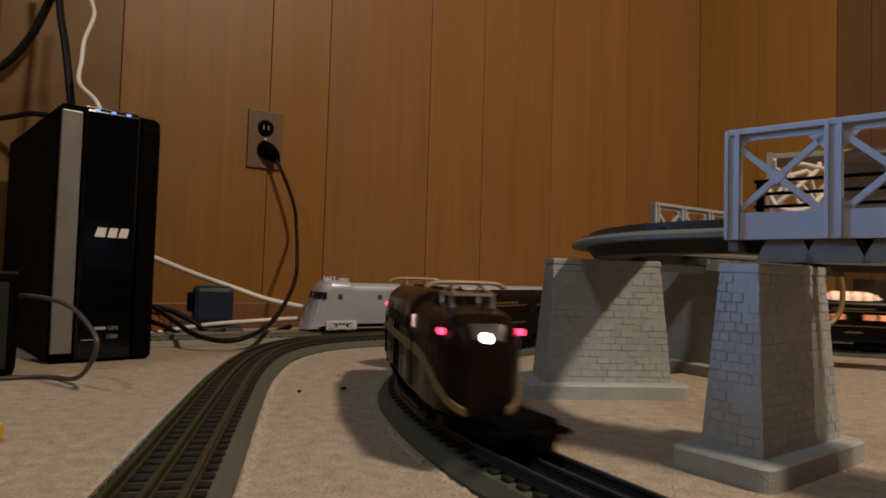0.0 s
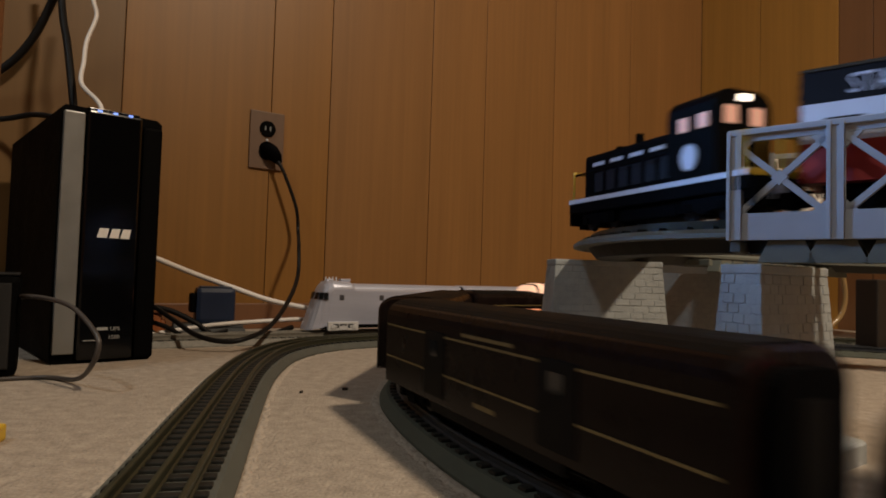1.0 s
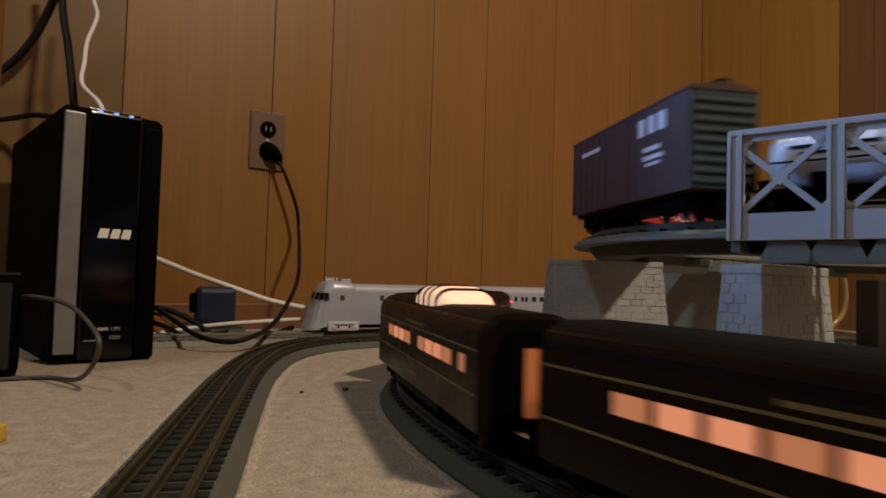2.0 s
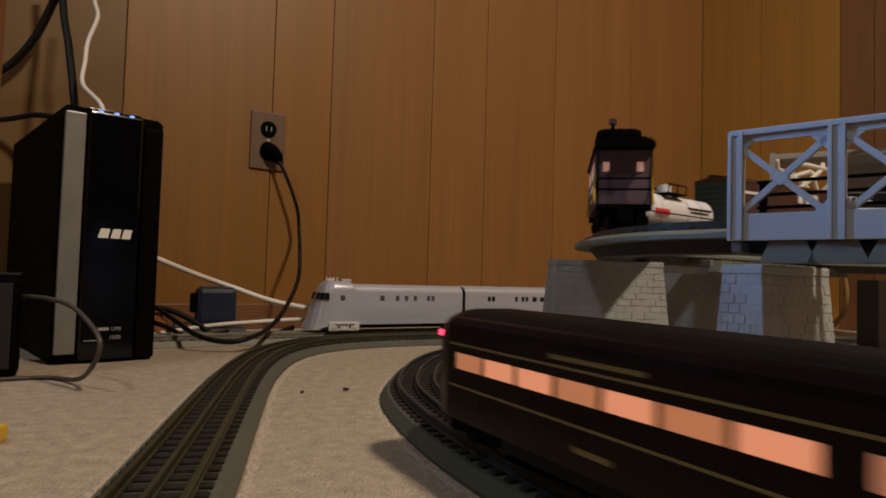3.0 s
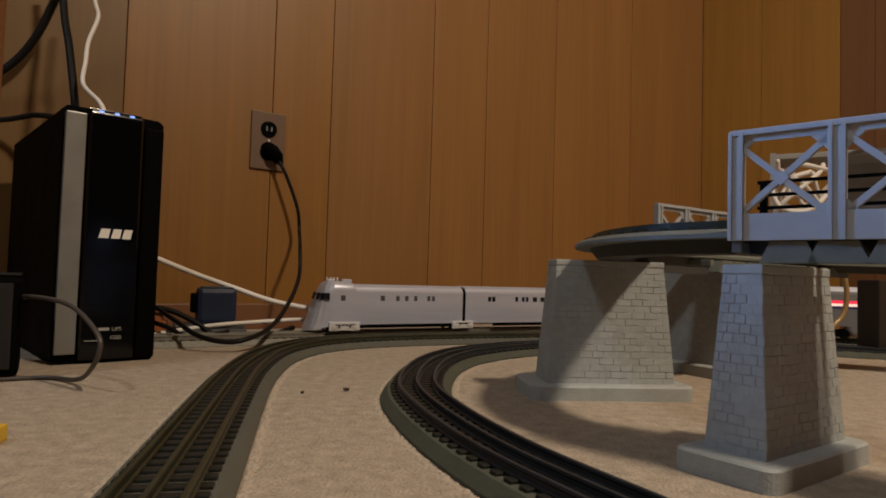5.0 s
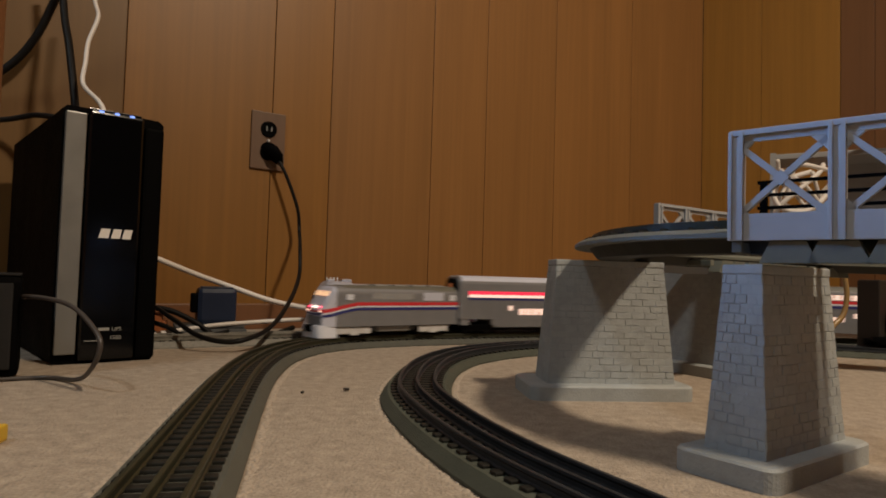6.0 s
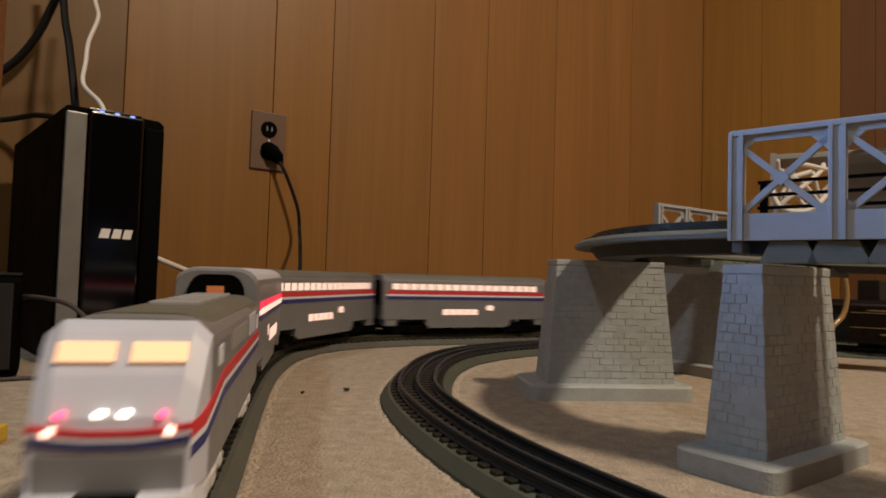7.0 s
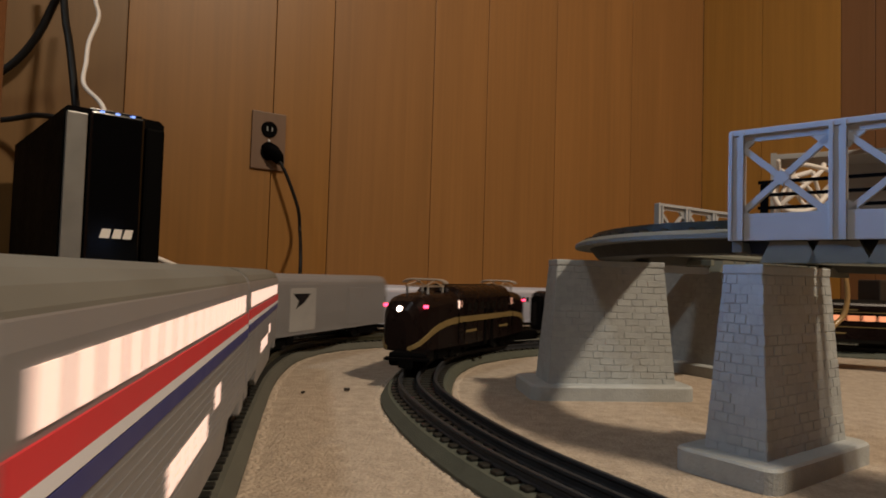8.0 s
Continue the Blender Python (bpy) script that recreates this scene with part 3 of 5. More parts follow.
# ---- rolling stock: x runs forward, z = 0 is the top of the rails ----
def ring(x, w, z0, z1, arch=0.012, lean=0.0, n=5):
    """A car body's cross-section: straight sides and an arched roof; lean pushes the top back."""
    half = w / 2
    pts = [(-half, z0), (half, z0)]
    a = min(arch, z1 - z0 - 0.002)
    for k in range(n + 1):
        t = math.pi / 2 * k / n
        pts.append((half * (0.45 + 0.55 * math.cos(t)) if k else half, z1 - a + a * math.sin(t)))
    for k in range(n, -1, -1):
        t = math.pi / 2 * k / n
        pts.append((-(half * (0.45 + 0.55 * math.cos(t)) if k else half), z1 - a + a * math.sin(t)))
    return [Vector((x - lean * (z - z0), y, z)) for y, z in pts]


def strip(pts, width_at, side, thick=0.0006):
    """A painted line along a side: pts (x, middle height, half height)."""
    secs = []
    for x, z, h in pts:
        y = side * width_at(x) / 2
        o = side * thick
        secs.append([(x, y - o * 0.5, z - h), (x, y + o, z - h), (x, y + o, z + h), (x, y - o * 0.5, z + h)])
    return loft(secs)


def make_truck(parent, x, mat=None, wheels=2, base=0.034, side_h=0.009, w=0.040, low=0.006):
    """A truck of side frames, axle boxes, bolster and wheels under a car."""
    mat = mat or BLACK
    truck = part("truck", box(x - base / 2 - 0.006, x + base / 2 + 0.006, -0.006, 0.006, 0.009, 0.014, 0.001), mat, parent)
    for s in (-1, 1):
        bm = box(x - base / 2 - 0.008, x + base / 2 + 0.008, s * w / 2 - 0.002, s * w / 2 + 0.002, low, low + side_h, 0.001)
        box(x - 0.007, x + 0.007, s * w / 2 - 0.003, s * w / 2 + 0.003, 0.004, 0.010, 0, bm)
        part("side_frame", bm, mat, truck)
        if low < 0.005:
            for k, q in ((-0.36, 0.0052), (0.0, 0.0062), (0.36, 0.0052)):
                a = x + k * base
                truck_hole = box(a - q, a + q, min(s * (w / 2 + 0.0018), s * (w / 2 + 0.0024)), max(s * (w / 2 + 0.0018), s * (w / 2 + 0.0024)), low + 0.0045, low + 0.0105)
                part("opening", truck_hole, BLACK, truck)
                part("spring", box(a - 0.0022, a + 0.0022, s * (w / 2 + 0.0024) - 0.0006, s * (w / 2 + 0.0024) + 0.0006, low + 0.0050, low + 0.0085, 0.0004), mat, truck)
    for k in range(wheels):
        wx = x - base / 2 + base * k / (wheels - 1)
        for s in (-1, 1):
            bm = bmesh.new()
            bmesh.ops.create_cone(bm, cap_ends=True, segments=14, radius1=0.0085, radius2=0.0075, depth=0.004,
                                  matrix=Matrix.Translation((wx, s * 0.0165, 0.0085)) @ Matrix.Rotation(-s * math.pi / 2, 4, "X"))
            part("wheel", bm, RAIL_DARK, truck)
            part("axle_box", box(wx - 0.0035, wx + 0.0035, s * (w / 2 + 0.001), s * (w / 2 + 0.0035), 0.006, 0.012, 0.0006), mat, truck)
    return truck


def make_coupler(parent, x, s):
    bm = box(min(x, x + s * 0.008), max(x, x + s * 0.008), -0.003, 0.003, 0.007, 0.012)
    box(min(x + s * 0.006, x + s * 0.015), max(x + s * 0.006, x + s * 0.015), -0.007, 0.007, 0.004, 0.014, 0.001, bm)
    part("coupler", bm, BLACK, parent)


def pane_row(parent, x0, x1, count, z0, z1, half, mat, gap=0.0012, name="window", skip=()):
    w = (x1 - x0) / count
    for s in (-1, 1):
        for k in range(count):
            if k in skip:
                continue
            shade = LIT_MID if mat == LIT_WARM and k % 5 in (0, 3) else mat
            a, b = x0 + k * w + gap / 2, x0 + (k + 1) * w - gap / 2
            part(name, box(a, b, min(s * (half - 0.001), s * (half + 0.0005)), max(s * (half - 0.001), s * (half + 0.0005)), z0, z1), shade, parent)


def lamp_disc(parent, name, at, r, mat, axis="X", label=""):
    bm = bmesh.new()
    turn = Matrix.Rotation(math.pi / 2, 4, "Y" if axis == "X" else "X")
    bmesh.ops.create_cone(bm, cap_ends=True, segments=14, radius1=r, radius2=r * 0.8, depth=0.002, matrix=Matrix.Translation(at) @ turn)
    return part(name, bm, mat, parent, label)


def make_pantograph(parent, x):
    pan = part("pantograph", box(x - 0.024, x + 0.024, -0.014, -0.012, 0.0840, 0.0855), PANTO, parent)
    part("base_rail", box(x - 0.024, x + 0.024, 0.012, 0.014, 0.0840, 0.0855), PANTO, pan)
    for k in (-0.023, 0.0, 0.023):
        part("cross_bar", box(x + k - 0.001, x + k + 0.001, -0.014, 0.014, 0.0842, 0.0860), PANTO, pan)
    for s in (-1, 1):
        part("arm", rod((x - 0.022, s * 0.012, 0.0860), (x + 0.004, s * 0.009, 0.0910), 0.0009, 6), PANTO, pan)
        part("arm", rod((x + 0.022, s * 0.012, 0.0860), (x - 0.004, s * 0.009, 0.0910), 0.0009, 6), PANTO, pan)
    for k in (-0.004, 0.004):
        part("shoe", tube([(x + k, -0.027, 0.0885), (x + k, -0.020, 0.0920), (x + k, 0.0, 0.0925), (x + k, 0.020, 0.0920), (x + k, 0.027, 0.0885)], 0.0013, 6), PANTO, pan)
    for s in (-1, 1):
        for k in (-0.02, 0.02):
            part("insulator", rod((x + k, s * 0.013, 0.0740), (x + k, s * 0.013, 0.0845), 0.0015, 8), GREY_ROOF, pan)


def make_electric():
    """A double-ended streamlined electric locomotive."""
    loco = thing("electric_locomotive", Matrix.Identity(4), "dark tuscan-red double-ended electric locomotive with gold stripe, headlight lit", "model locomotive")
    half = ((0.0, 0.064, 0.086), (0.082, 0.064, 0.086), (0.090, 0.063, 0.085), (0.098, 0.061, 0.080), (0.110, 0.060, 0.078), (0.150, 0.057, 0.0765), (0.172, 0.051, 0.074), (0.184, 0.043, 0.069), (0.191, 0.033, 0.060), (0.194, 0.022, 0.050))
    full = [(-x, w, z) for x, w, z in reversed(half[1:])] + list(half)
    part("body", loft([ring(x, w, 0.017, z, 0.014 if abs(x) < 0.12 else 0.018) for x, w, z in full]), TUSCAN, loco, smooth=False)
    xs, ws = [q[0] for q in full], [q[1] for q in full]
    wide = lambda x: float(np.interp(x, xs, ws))
    for s in (-1, 1):
        half_run = [(0.0, 0.047, 0.0034), (0.085, 0.047, 0.0034), (0.090, 0.047, 0.0034), (0.098, 0.0468, 0.0034), (0.110, 0.0462, 0.0034), (0.130, 0.0445, 0.0034), (0.150, 0.041, 0.0034), (0.163, 0.0365, 0.0032), (0.172, 0.032, 0.003), (0.178, 0.0285, 0.0028), (0.184, 0.0250, 0.0026), (0.191, 0.0215, 0.0022), (0.1935, 0.0195, 0.002)]
        run = [(-x, z, t) for x, z, t in reversed(half_run[1:])] + half_run
        part("gold_band", strip(run, wide, s, 0.0013), GOLD, loco, "wide gold band sweeping down to the noses")
        for k in (-0.082, -0.041, 0.0, 0.041, 0.082):
            part("panel_joint", box(k - 0.0006, k + 0.0006, s * 0.0315 - 0.0009, s * 0.0315 + 0.0009, 0.019, 0.07), BLACK, loco)
        for k in (-0.06, 0.06):
            part("letter_bar", box(k - 0.018, k + 0.018, s * 0.0319 - 0.0005, s * 0.0319 + 0.0005, 0.031, 0.034), GOLD, loco)
        for e in (-1, 1):
            for k in (0.089, 0.098):
                part("cab_window", box(e * k - 0.0022, e * k + 0.0022, s * 0.0305 - 0.001, s * 0.0305 + 0.001, 0.060, 0.069, 0.0005), LIT_CREAM if e > 0 and k > 0.09 else LIT_PINK, loco, "lit cab side window")
            part("handrail", rod((e * 0.1, s * 0.0318, 0.02), (e * 0.1, s * 0.0318, 0.056), 0.0007, 6), BLACK, loco)
            part("ladder", box(e * 0.012 - 0.005, e * 0.012 + 0.005, s * 0.0315 - 0.0015, s * 0.0315 + 0.0015, 0.012, 0.058, 0.0006), BLACK, loco)
        for k in range(7):
            part("louvre", box(-0.07 + k * 0.022, -0.057 + k * 0.022, s * 0.0318 - 0.0006, s * 0.0318 + 0.0006, 0.056, 0.066), TUSCAN_ROOF, loco)
    for e in (-1, 1):
        make_pantograph(loco, e * 0.128)
        lamp_disc(loco, "headlight", (e * 0.1905, 0, 0.0605), 0.0038, HEADLIGHT if e > 0 else LIT_PINK, label="bright round headlight" if e > 0 else "dim round headlight")
        for s in (-1, 1):
            part("marker_light", box(e * 0.1755 - 0.003, e * 0.1755 + 0.003, s * 0.0245 - 0.002, s * 0.0245 + 0.002, 0.062, 0.0655, 0.0008), REDLIGHT, loco, "glowing red marker light")
            part("windshield", box(e * 0.1025 - 0.002, e * 0.1025 + 0.002, s * 0.013 - 0.006, s * 0.013 + 0.006, 0.0785, 0.083), DARK_GLASS, loco)
        part("nose_band", strip([(e * 0.183, 0.0255, 0.002), (e * 0.1925, 0.019, 0.0018)], lambda x: wide(x) * 1.0, 1), GOLD, loco)
        swing = Matrix.Translation((e * 0.140, 0, 0)) @ Matrix.Rotation(math.radians(e * 17), 4, "Z")
        pilot = part("pilot", box(min(e * 0.004, e * 0.074), max(e * 0.004, e * 0.074), -0.020, 0.020, 0.004, 0.0180, 0.003), BLACK, loco, "black pilot turned with the leading truck", at=swing)
        make_coupler(pilot, e * 0.073, e)
        part("step", box(min(e * 0.066, e * 0.080), max(e * 0.066, e * 0.080), -0.024, 0.024, 0.010, 0.013, 0.0008), BLACK, pilot)
        make_truck(loco, e * 0.105, wheels=3, base=0.075, side_h=0.012, w=0.046)
    part("underframe", box(-0.15, 0.15, -0.024, 0.024, 0.010, 0.018), BLACK, loco)
    part("roof_walk", box(-0.095, 0.095, -0.006, 0.006, 0.0858, 0.0872), TUSCAN_ROOF, loco)
    return loco


def make_heavy_car(kind, length):
    """Dark streamlined passenger cars: baggage, coach, dome, observation."""
    words = {"baggage_car": "dark tuscan baggage car with thin gold lines and two doors", "coach_car": "dark tuscan passenger coach with glowing windows and gold lines",
             "dome_car": "dark tuscan passenger car with lit glass roof dome", "observation_car": "dark tuscan round-ended observation car with lit windows"}
    car = thing(kind, Matrix.Identity(4), words[kind], "model train car", "dark passenger train cars")
    h, w, top = length / 2 - 0.015, 0.058, 0.077
    secs = [ring(-h, w - 0.004, 0.016, top - 0.002), ring(-h + 0.004, w, 0.014, top), ring(h - 0.004, w, 0.014, top), ring(h, w - 0.004, 0.016, top - 0.002)]
    if kind == "observation_car":
        secs = [ring(-h, 0.030, 0.017, top - 0.014, 0.014), ring(-h + 0.004, 0.042, 0.016, top - 0.008, 0.014), ring(-h + 0.011, 0.052, 0.015, top - 0.003, 0.013), ring(-h + 0.024, w, 0.014, top)] + secs[2:]
    part("body", loft(secs), TUSCAN, car)
    part("roof", loft([[p + Vector((0, 0, 0.0008)) for p in ring(x, w - 0.004, top - 0.0125, top, 0.0115)] for x in (-h + (0.03 if kind == "observation_car" else 0.005), h - 0.005)]), TUSCAN_ROOF, car)
    wide = lambda x: w
    x0 = -h + (0.028 if kind == "observation_car" else 0.006)
    for s in (-1, 1):
        for z in (0.0575, 0.0335):
            part("gold_line", strip([(x0, z, 0.0006), (h - 0.006, z, 0.0006)], wide, s), GOLD, car)
        part("letter_bar", box(-0.03, 0.03, min(s * 0.029, s * 0.0295), max(s * 0.029, s * 0.0295), 0.0605, 0.0625), GOLD, car)
        part("number_bar", box(-0.012, 0.012, min(s * 0.029, s * 0.0295), max(s * 0.029, s * 0.0295), 0.022, 0.0245), GOLD, car)
        part("skirt", box(-h * 0.45, h * 0.45, min(s * 0.025, s * 0.0285), max(s * 0.025, s * 0.0285), 0.008, 0.0145), TUSCAN_ROOF, car)
    if kind == "baggage_car":
        for s in (-1, 1):
            for k in (-0.07, 0.07):
                part("door", box(k - 0.016, k + 0.016, min(s * 0.0285, s * 0.0297), max(s * 0.0285, s * 0.0297), 0.018, 0.060, 0.0004), TUSCAN_ROOF, car, "dark sliding baggage door")
                part("door_window", box(k - 0.006, k + 0.006, min(s * 0.0296, s * 0.0302), max(s * 0.0296, s * 0.0302), 0.044, 0.054), DARK_GLASS, car)
    elif kind == "observation_car":
        pane_row(car, -h + 0.034, h - 0.055, 7, 0.0435, 0.0525, 0.029, LIT_WARM, 0.004)
        pane_row(car, h - 0.045, h - 0.020, 2, 0.043, 0.053, 0.029, LIT_DIM, 0.006)
        for k in range(3):
            part("end_window", box(-h - 0.0006, -h + 0.001, -0.013 + k * 0.009, -0.006 + k * 0.009, 0.042, 0.054), LIT_DIM, car)
        for s in (-1, 1):
            part("marker_light", box(-h + 0.007, -h + 0.013, s * 0.0245 - 0.0015, s * 0.0245 + 0.0015, 0.060, 0.0635, 0.0008), REDLIGHT, car, "glowing red tail marker")
    else:
        pane_row(car, -h + 0.05, h - 0.052, 9, 0.0435, 0.0525, 0.029, LIT_WARM, 0.0045, skip=(8,) if kind == "coach_car" else (4,))
        pane_row(car, h - 0.038, h - 0.026, 1, 0.043, 0.053, 0.029, LIT_DIM, 0.002)
    for e in (-1, 1):
        if kind == "observation_car" and e < 0:
            continue
        bm = loft([ring(e * (h + d), 0.034, 0.018, 0.070, 0.008) for d in (-0.002, 0.006)])
        part("diaphragm", bm, BLACK, car)
        part("end_door", box(min(e * h, e * (h + 0.0066)), max(e * h, e * (h + 0.0066)), -0.0062, 0.0062, 0.024, 0.060), LIT_DOOR if kind != "baggage_car" else TUSCAN_ROOF, car, "end door glowing orange" if kind != "baggage_car" else "closed dark end door")
    if kind == "dome_car":
        g = [(-0.045, 0.030, 0.0775), (-0.036, 0.042, 0.086), (-0.02, 0.045, 0.0895), (0.02, 0.045, 0.0895), (0.036, 0.042, 0.086), (0.045, 0.030, 0.0775)]
        dome = part("dome", loft([ring(x, ww, 0.074, z, 0.010) for x, ww, z in g]), LIT_DOME, car, "glowing glass roof dome")
        for k in (-0.032, -0.016, 0.0, 0.016, 0.032):
            part("dome_rib", loft([ring(k + d, 0.0465 if abs(k) < 0.03 else 0.0445, 0.074, 0.0903 if abs(k) < 0.03 else 0.0885, 0.010) for d in (-0.001, 0.001)]), TUSCAN_ROOF, dome)
    for e in (-1, 1):
        make_truck(car, e * (h - 0.05), base=0.040, w=0.044)
        make_coupler(car, e * (h + 0.001), e)
    part("underframe", box(-h + 0.02, h - 0.02, -0.018, 0.018, 0.010, 0.0145), BLACK, car)
    return car


def make_diesel():
    """A wedge-nosed silver passenger diesel."""
    loco = thing("passenger_diesel", Matrix.Identity(4), "silver wedge-nosed passenger diesel with red and blue stripes, cab lit", "model locomotive")
    h, w, top = 0.125, 0.060, 0.084
    part("body", loft([ring(-h, w, 0.018, top - 0.001), ring(h - 0.035, w, 0.018, top), ring(h - 0.020, w - 0.001, 0.018, top - 0.001, 0.012)]), ALU_GREY, loco)
    # the nose is a wedge: brow, raked face, chin
    def face(x, wd, z0, z1):
        return [Vector((x, y, z)) for y, z in ((-wd / 2, z0), (wd / 2, z0), (wd / 2, z1 - 0.006), (wd / 2 - 0.006, z1), (-wd / 2 + 0.006, z1), (-wd / 2, z1 - 0.006))]
    nose = [face(h - 0.020, w - 0.001, 0.018, top - 0.0015), face(h - 0.0155, w - 0.002, 0.018, top - 0.006), face(h - 0.006, w - 0.004, 0.019, 0.062), face(h + 0.001, w - 0.007, 0.020, 0.0475), face(h + 0.0015, w - 0.008, 0.020, 0.043)]
    part("nose", loft(nose), NOSE_GREY, loco, "pale silver raked nose")
    part("roof", loft([[p + Vector((0, 0, 0.0006)) for p in ring(x, w - 0.002, top - 0.014, top, 0.012)] for x in (-h + 0.002, h - 0.034)]), ROOF_OLIVE, loco, "olive-grey roof")
    wide = lambda x: float(np.interp(x, [-h, h - 0.035, h - 0.012, h - 0.004, h + 0.002], [w, w, w - 0.002, w - 0.004, w - 0.008]))
    for s in (-1, 1):
        for z, t, mat in ((0.0545, 0.0028, RED), (0.0502, 0.0012, WHITE), (0.0465, 0.0022, BLUE)):
            d = 0.0545 - z
            part("side_stripe", strip([(-h + 0.001, z, t), (h - 0.055, z, t), (h - 0.030, 0.0495 - d, t), (h - 0.012, 0.0445 - d, t), (h + 0.001, 0.0425 - d, t)], wide, s), mat, loco)
        part("side_window", box(h - 0.048, h - 0.036, min(s * 0.0295, s * 0.0306), max(s * 0.0295, s * 0.0306), 0.061, 0.070, 0.0004), WHITE, loco, "pale cab side window")
        part("side_panel", box(-0.09, -0.05, min(s * 0.0295, s * 0.0305), max(s * 0.0295, s * 0.0305), 0.060, 0.074), NOSE_GREY, loco)
        part("rear_panel", box(-0.115, -0.103, min(s * 0.0295, s * 0.0305), max(s * 0.0295, s * 0.0305), 0.060, 0.070), WHITE, loco)
        part("grille", box(-0.03, 0.045, min(s * 0.0295, s * 0.0304), max(s * 0.0295, s * 0.0304), 0.062, 0.072), GREY_ROOF, loco)
        a = Vector((h - 0.0132, 0, 0.0765))
        tilt = Matrix.Translation(a) @ Matrix.Rotation(-0.50, 4, "Y")
        part("windshield", box(-0.0006, 0.0010, s * 0.0125 - 0.0098, s * 0.0125 + 0.0098, -0.0108, -0.0025, 0.0003), LIT_CAB, loco, "glowing cab windshield", at=tilt)
        part("headlight", box(h - 0.001, h + 0.0022, s * 0.0040 - 0.0022, s * 0.0040 + 0.0022, 0.0476, 0.0502, 0.0010), HEADLIGHT_SOFT, loco, "lit oval headlight")
        part("marker_light", box(h - 0.0005, h + 0.0030, s * 0.0165 - 0.0012, s * 0.0165 + 0.0012, 0.0478, 0.0500, 0.0008), REDLIGHT, loco, "glowing red marker light")
        part("ditch_light", box(h - 0.0005, h + 0.0035, s * 0.0195 - 0.0019, s * 0.0195 + 0.0019, 0.0412, 0.0444, 0.0008), LIT_DITCH, loco, "lit ditch light")
    for z, t, mat in ((0.0436, 0.0013, RED), (0.0412, 0.0007, WHITE), (0.0390, 0.0011, BLUE)):
        smile = [(-0.0262, 0.0008), (-0.018, -0.0008), (-0.008, -0.0018), (0.008, -0.0018), (0.018, -0.0008), (0.0262, 0.0008)]
        part("nose_stripe", loft([[Vector((x, y, z + dz + v)) for x, v in ((h + 0.001, -t), (h + 0.0026, -t), (h + 0.0026, t), (h + 0.001, t))] for y, dz in smile]), mat, loco)
    part("chin", box(h - 0.004, h + 0.0022, -0.0245, 0.0245, 0.0195, 0.0345, 0.001), ALU_GREY, loco, "grey lower nose panel")
    plow = [[Vector((x, y, z)) for y, z in ((-hw, 0.0006), (hw, 0.0006), (hw * 0.92, 0.020), (-hw * 0.92, 0.020))] for x, hw in ((h - 0.022, 0.030), (h + 0.001, 0.030), (h + 0.007, 0.027), (h + 0.010, 0.019))]
    part("plow", loft(plow), WHITE, loco, "white snow plow under the nose")
    part("coupler_pocket", box(h + 0.002, h + 0.0135, -0.0105, 0.0105, 0.009, 0.0205, 0.0015), BLACK, loco)
    make_coupler(loco, -h, -1)
    for k in range(4):
        part("roof_fan", box(-0.1 + k * 0.035, -0.075 + k * 0.035, -0.012, 0.012, top - 0.001, top + 0.0025, 0.001), GREY_ROOF, loco)
    part("fuel_tank", box(-0.03, 0.03, -0.024, 0.024, 0.008, 0.019, 0.003), GREY_ROOF, loco)
    for e in (-1, 1):
        make_truck(loco, e * 0.073, TRUCK_SILVER, base=0.042, side_h=0.011, w=0.050)
    return loco


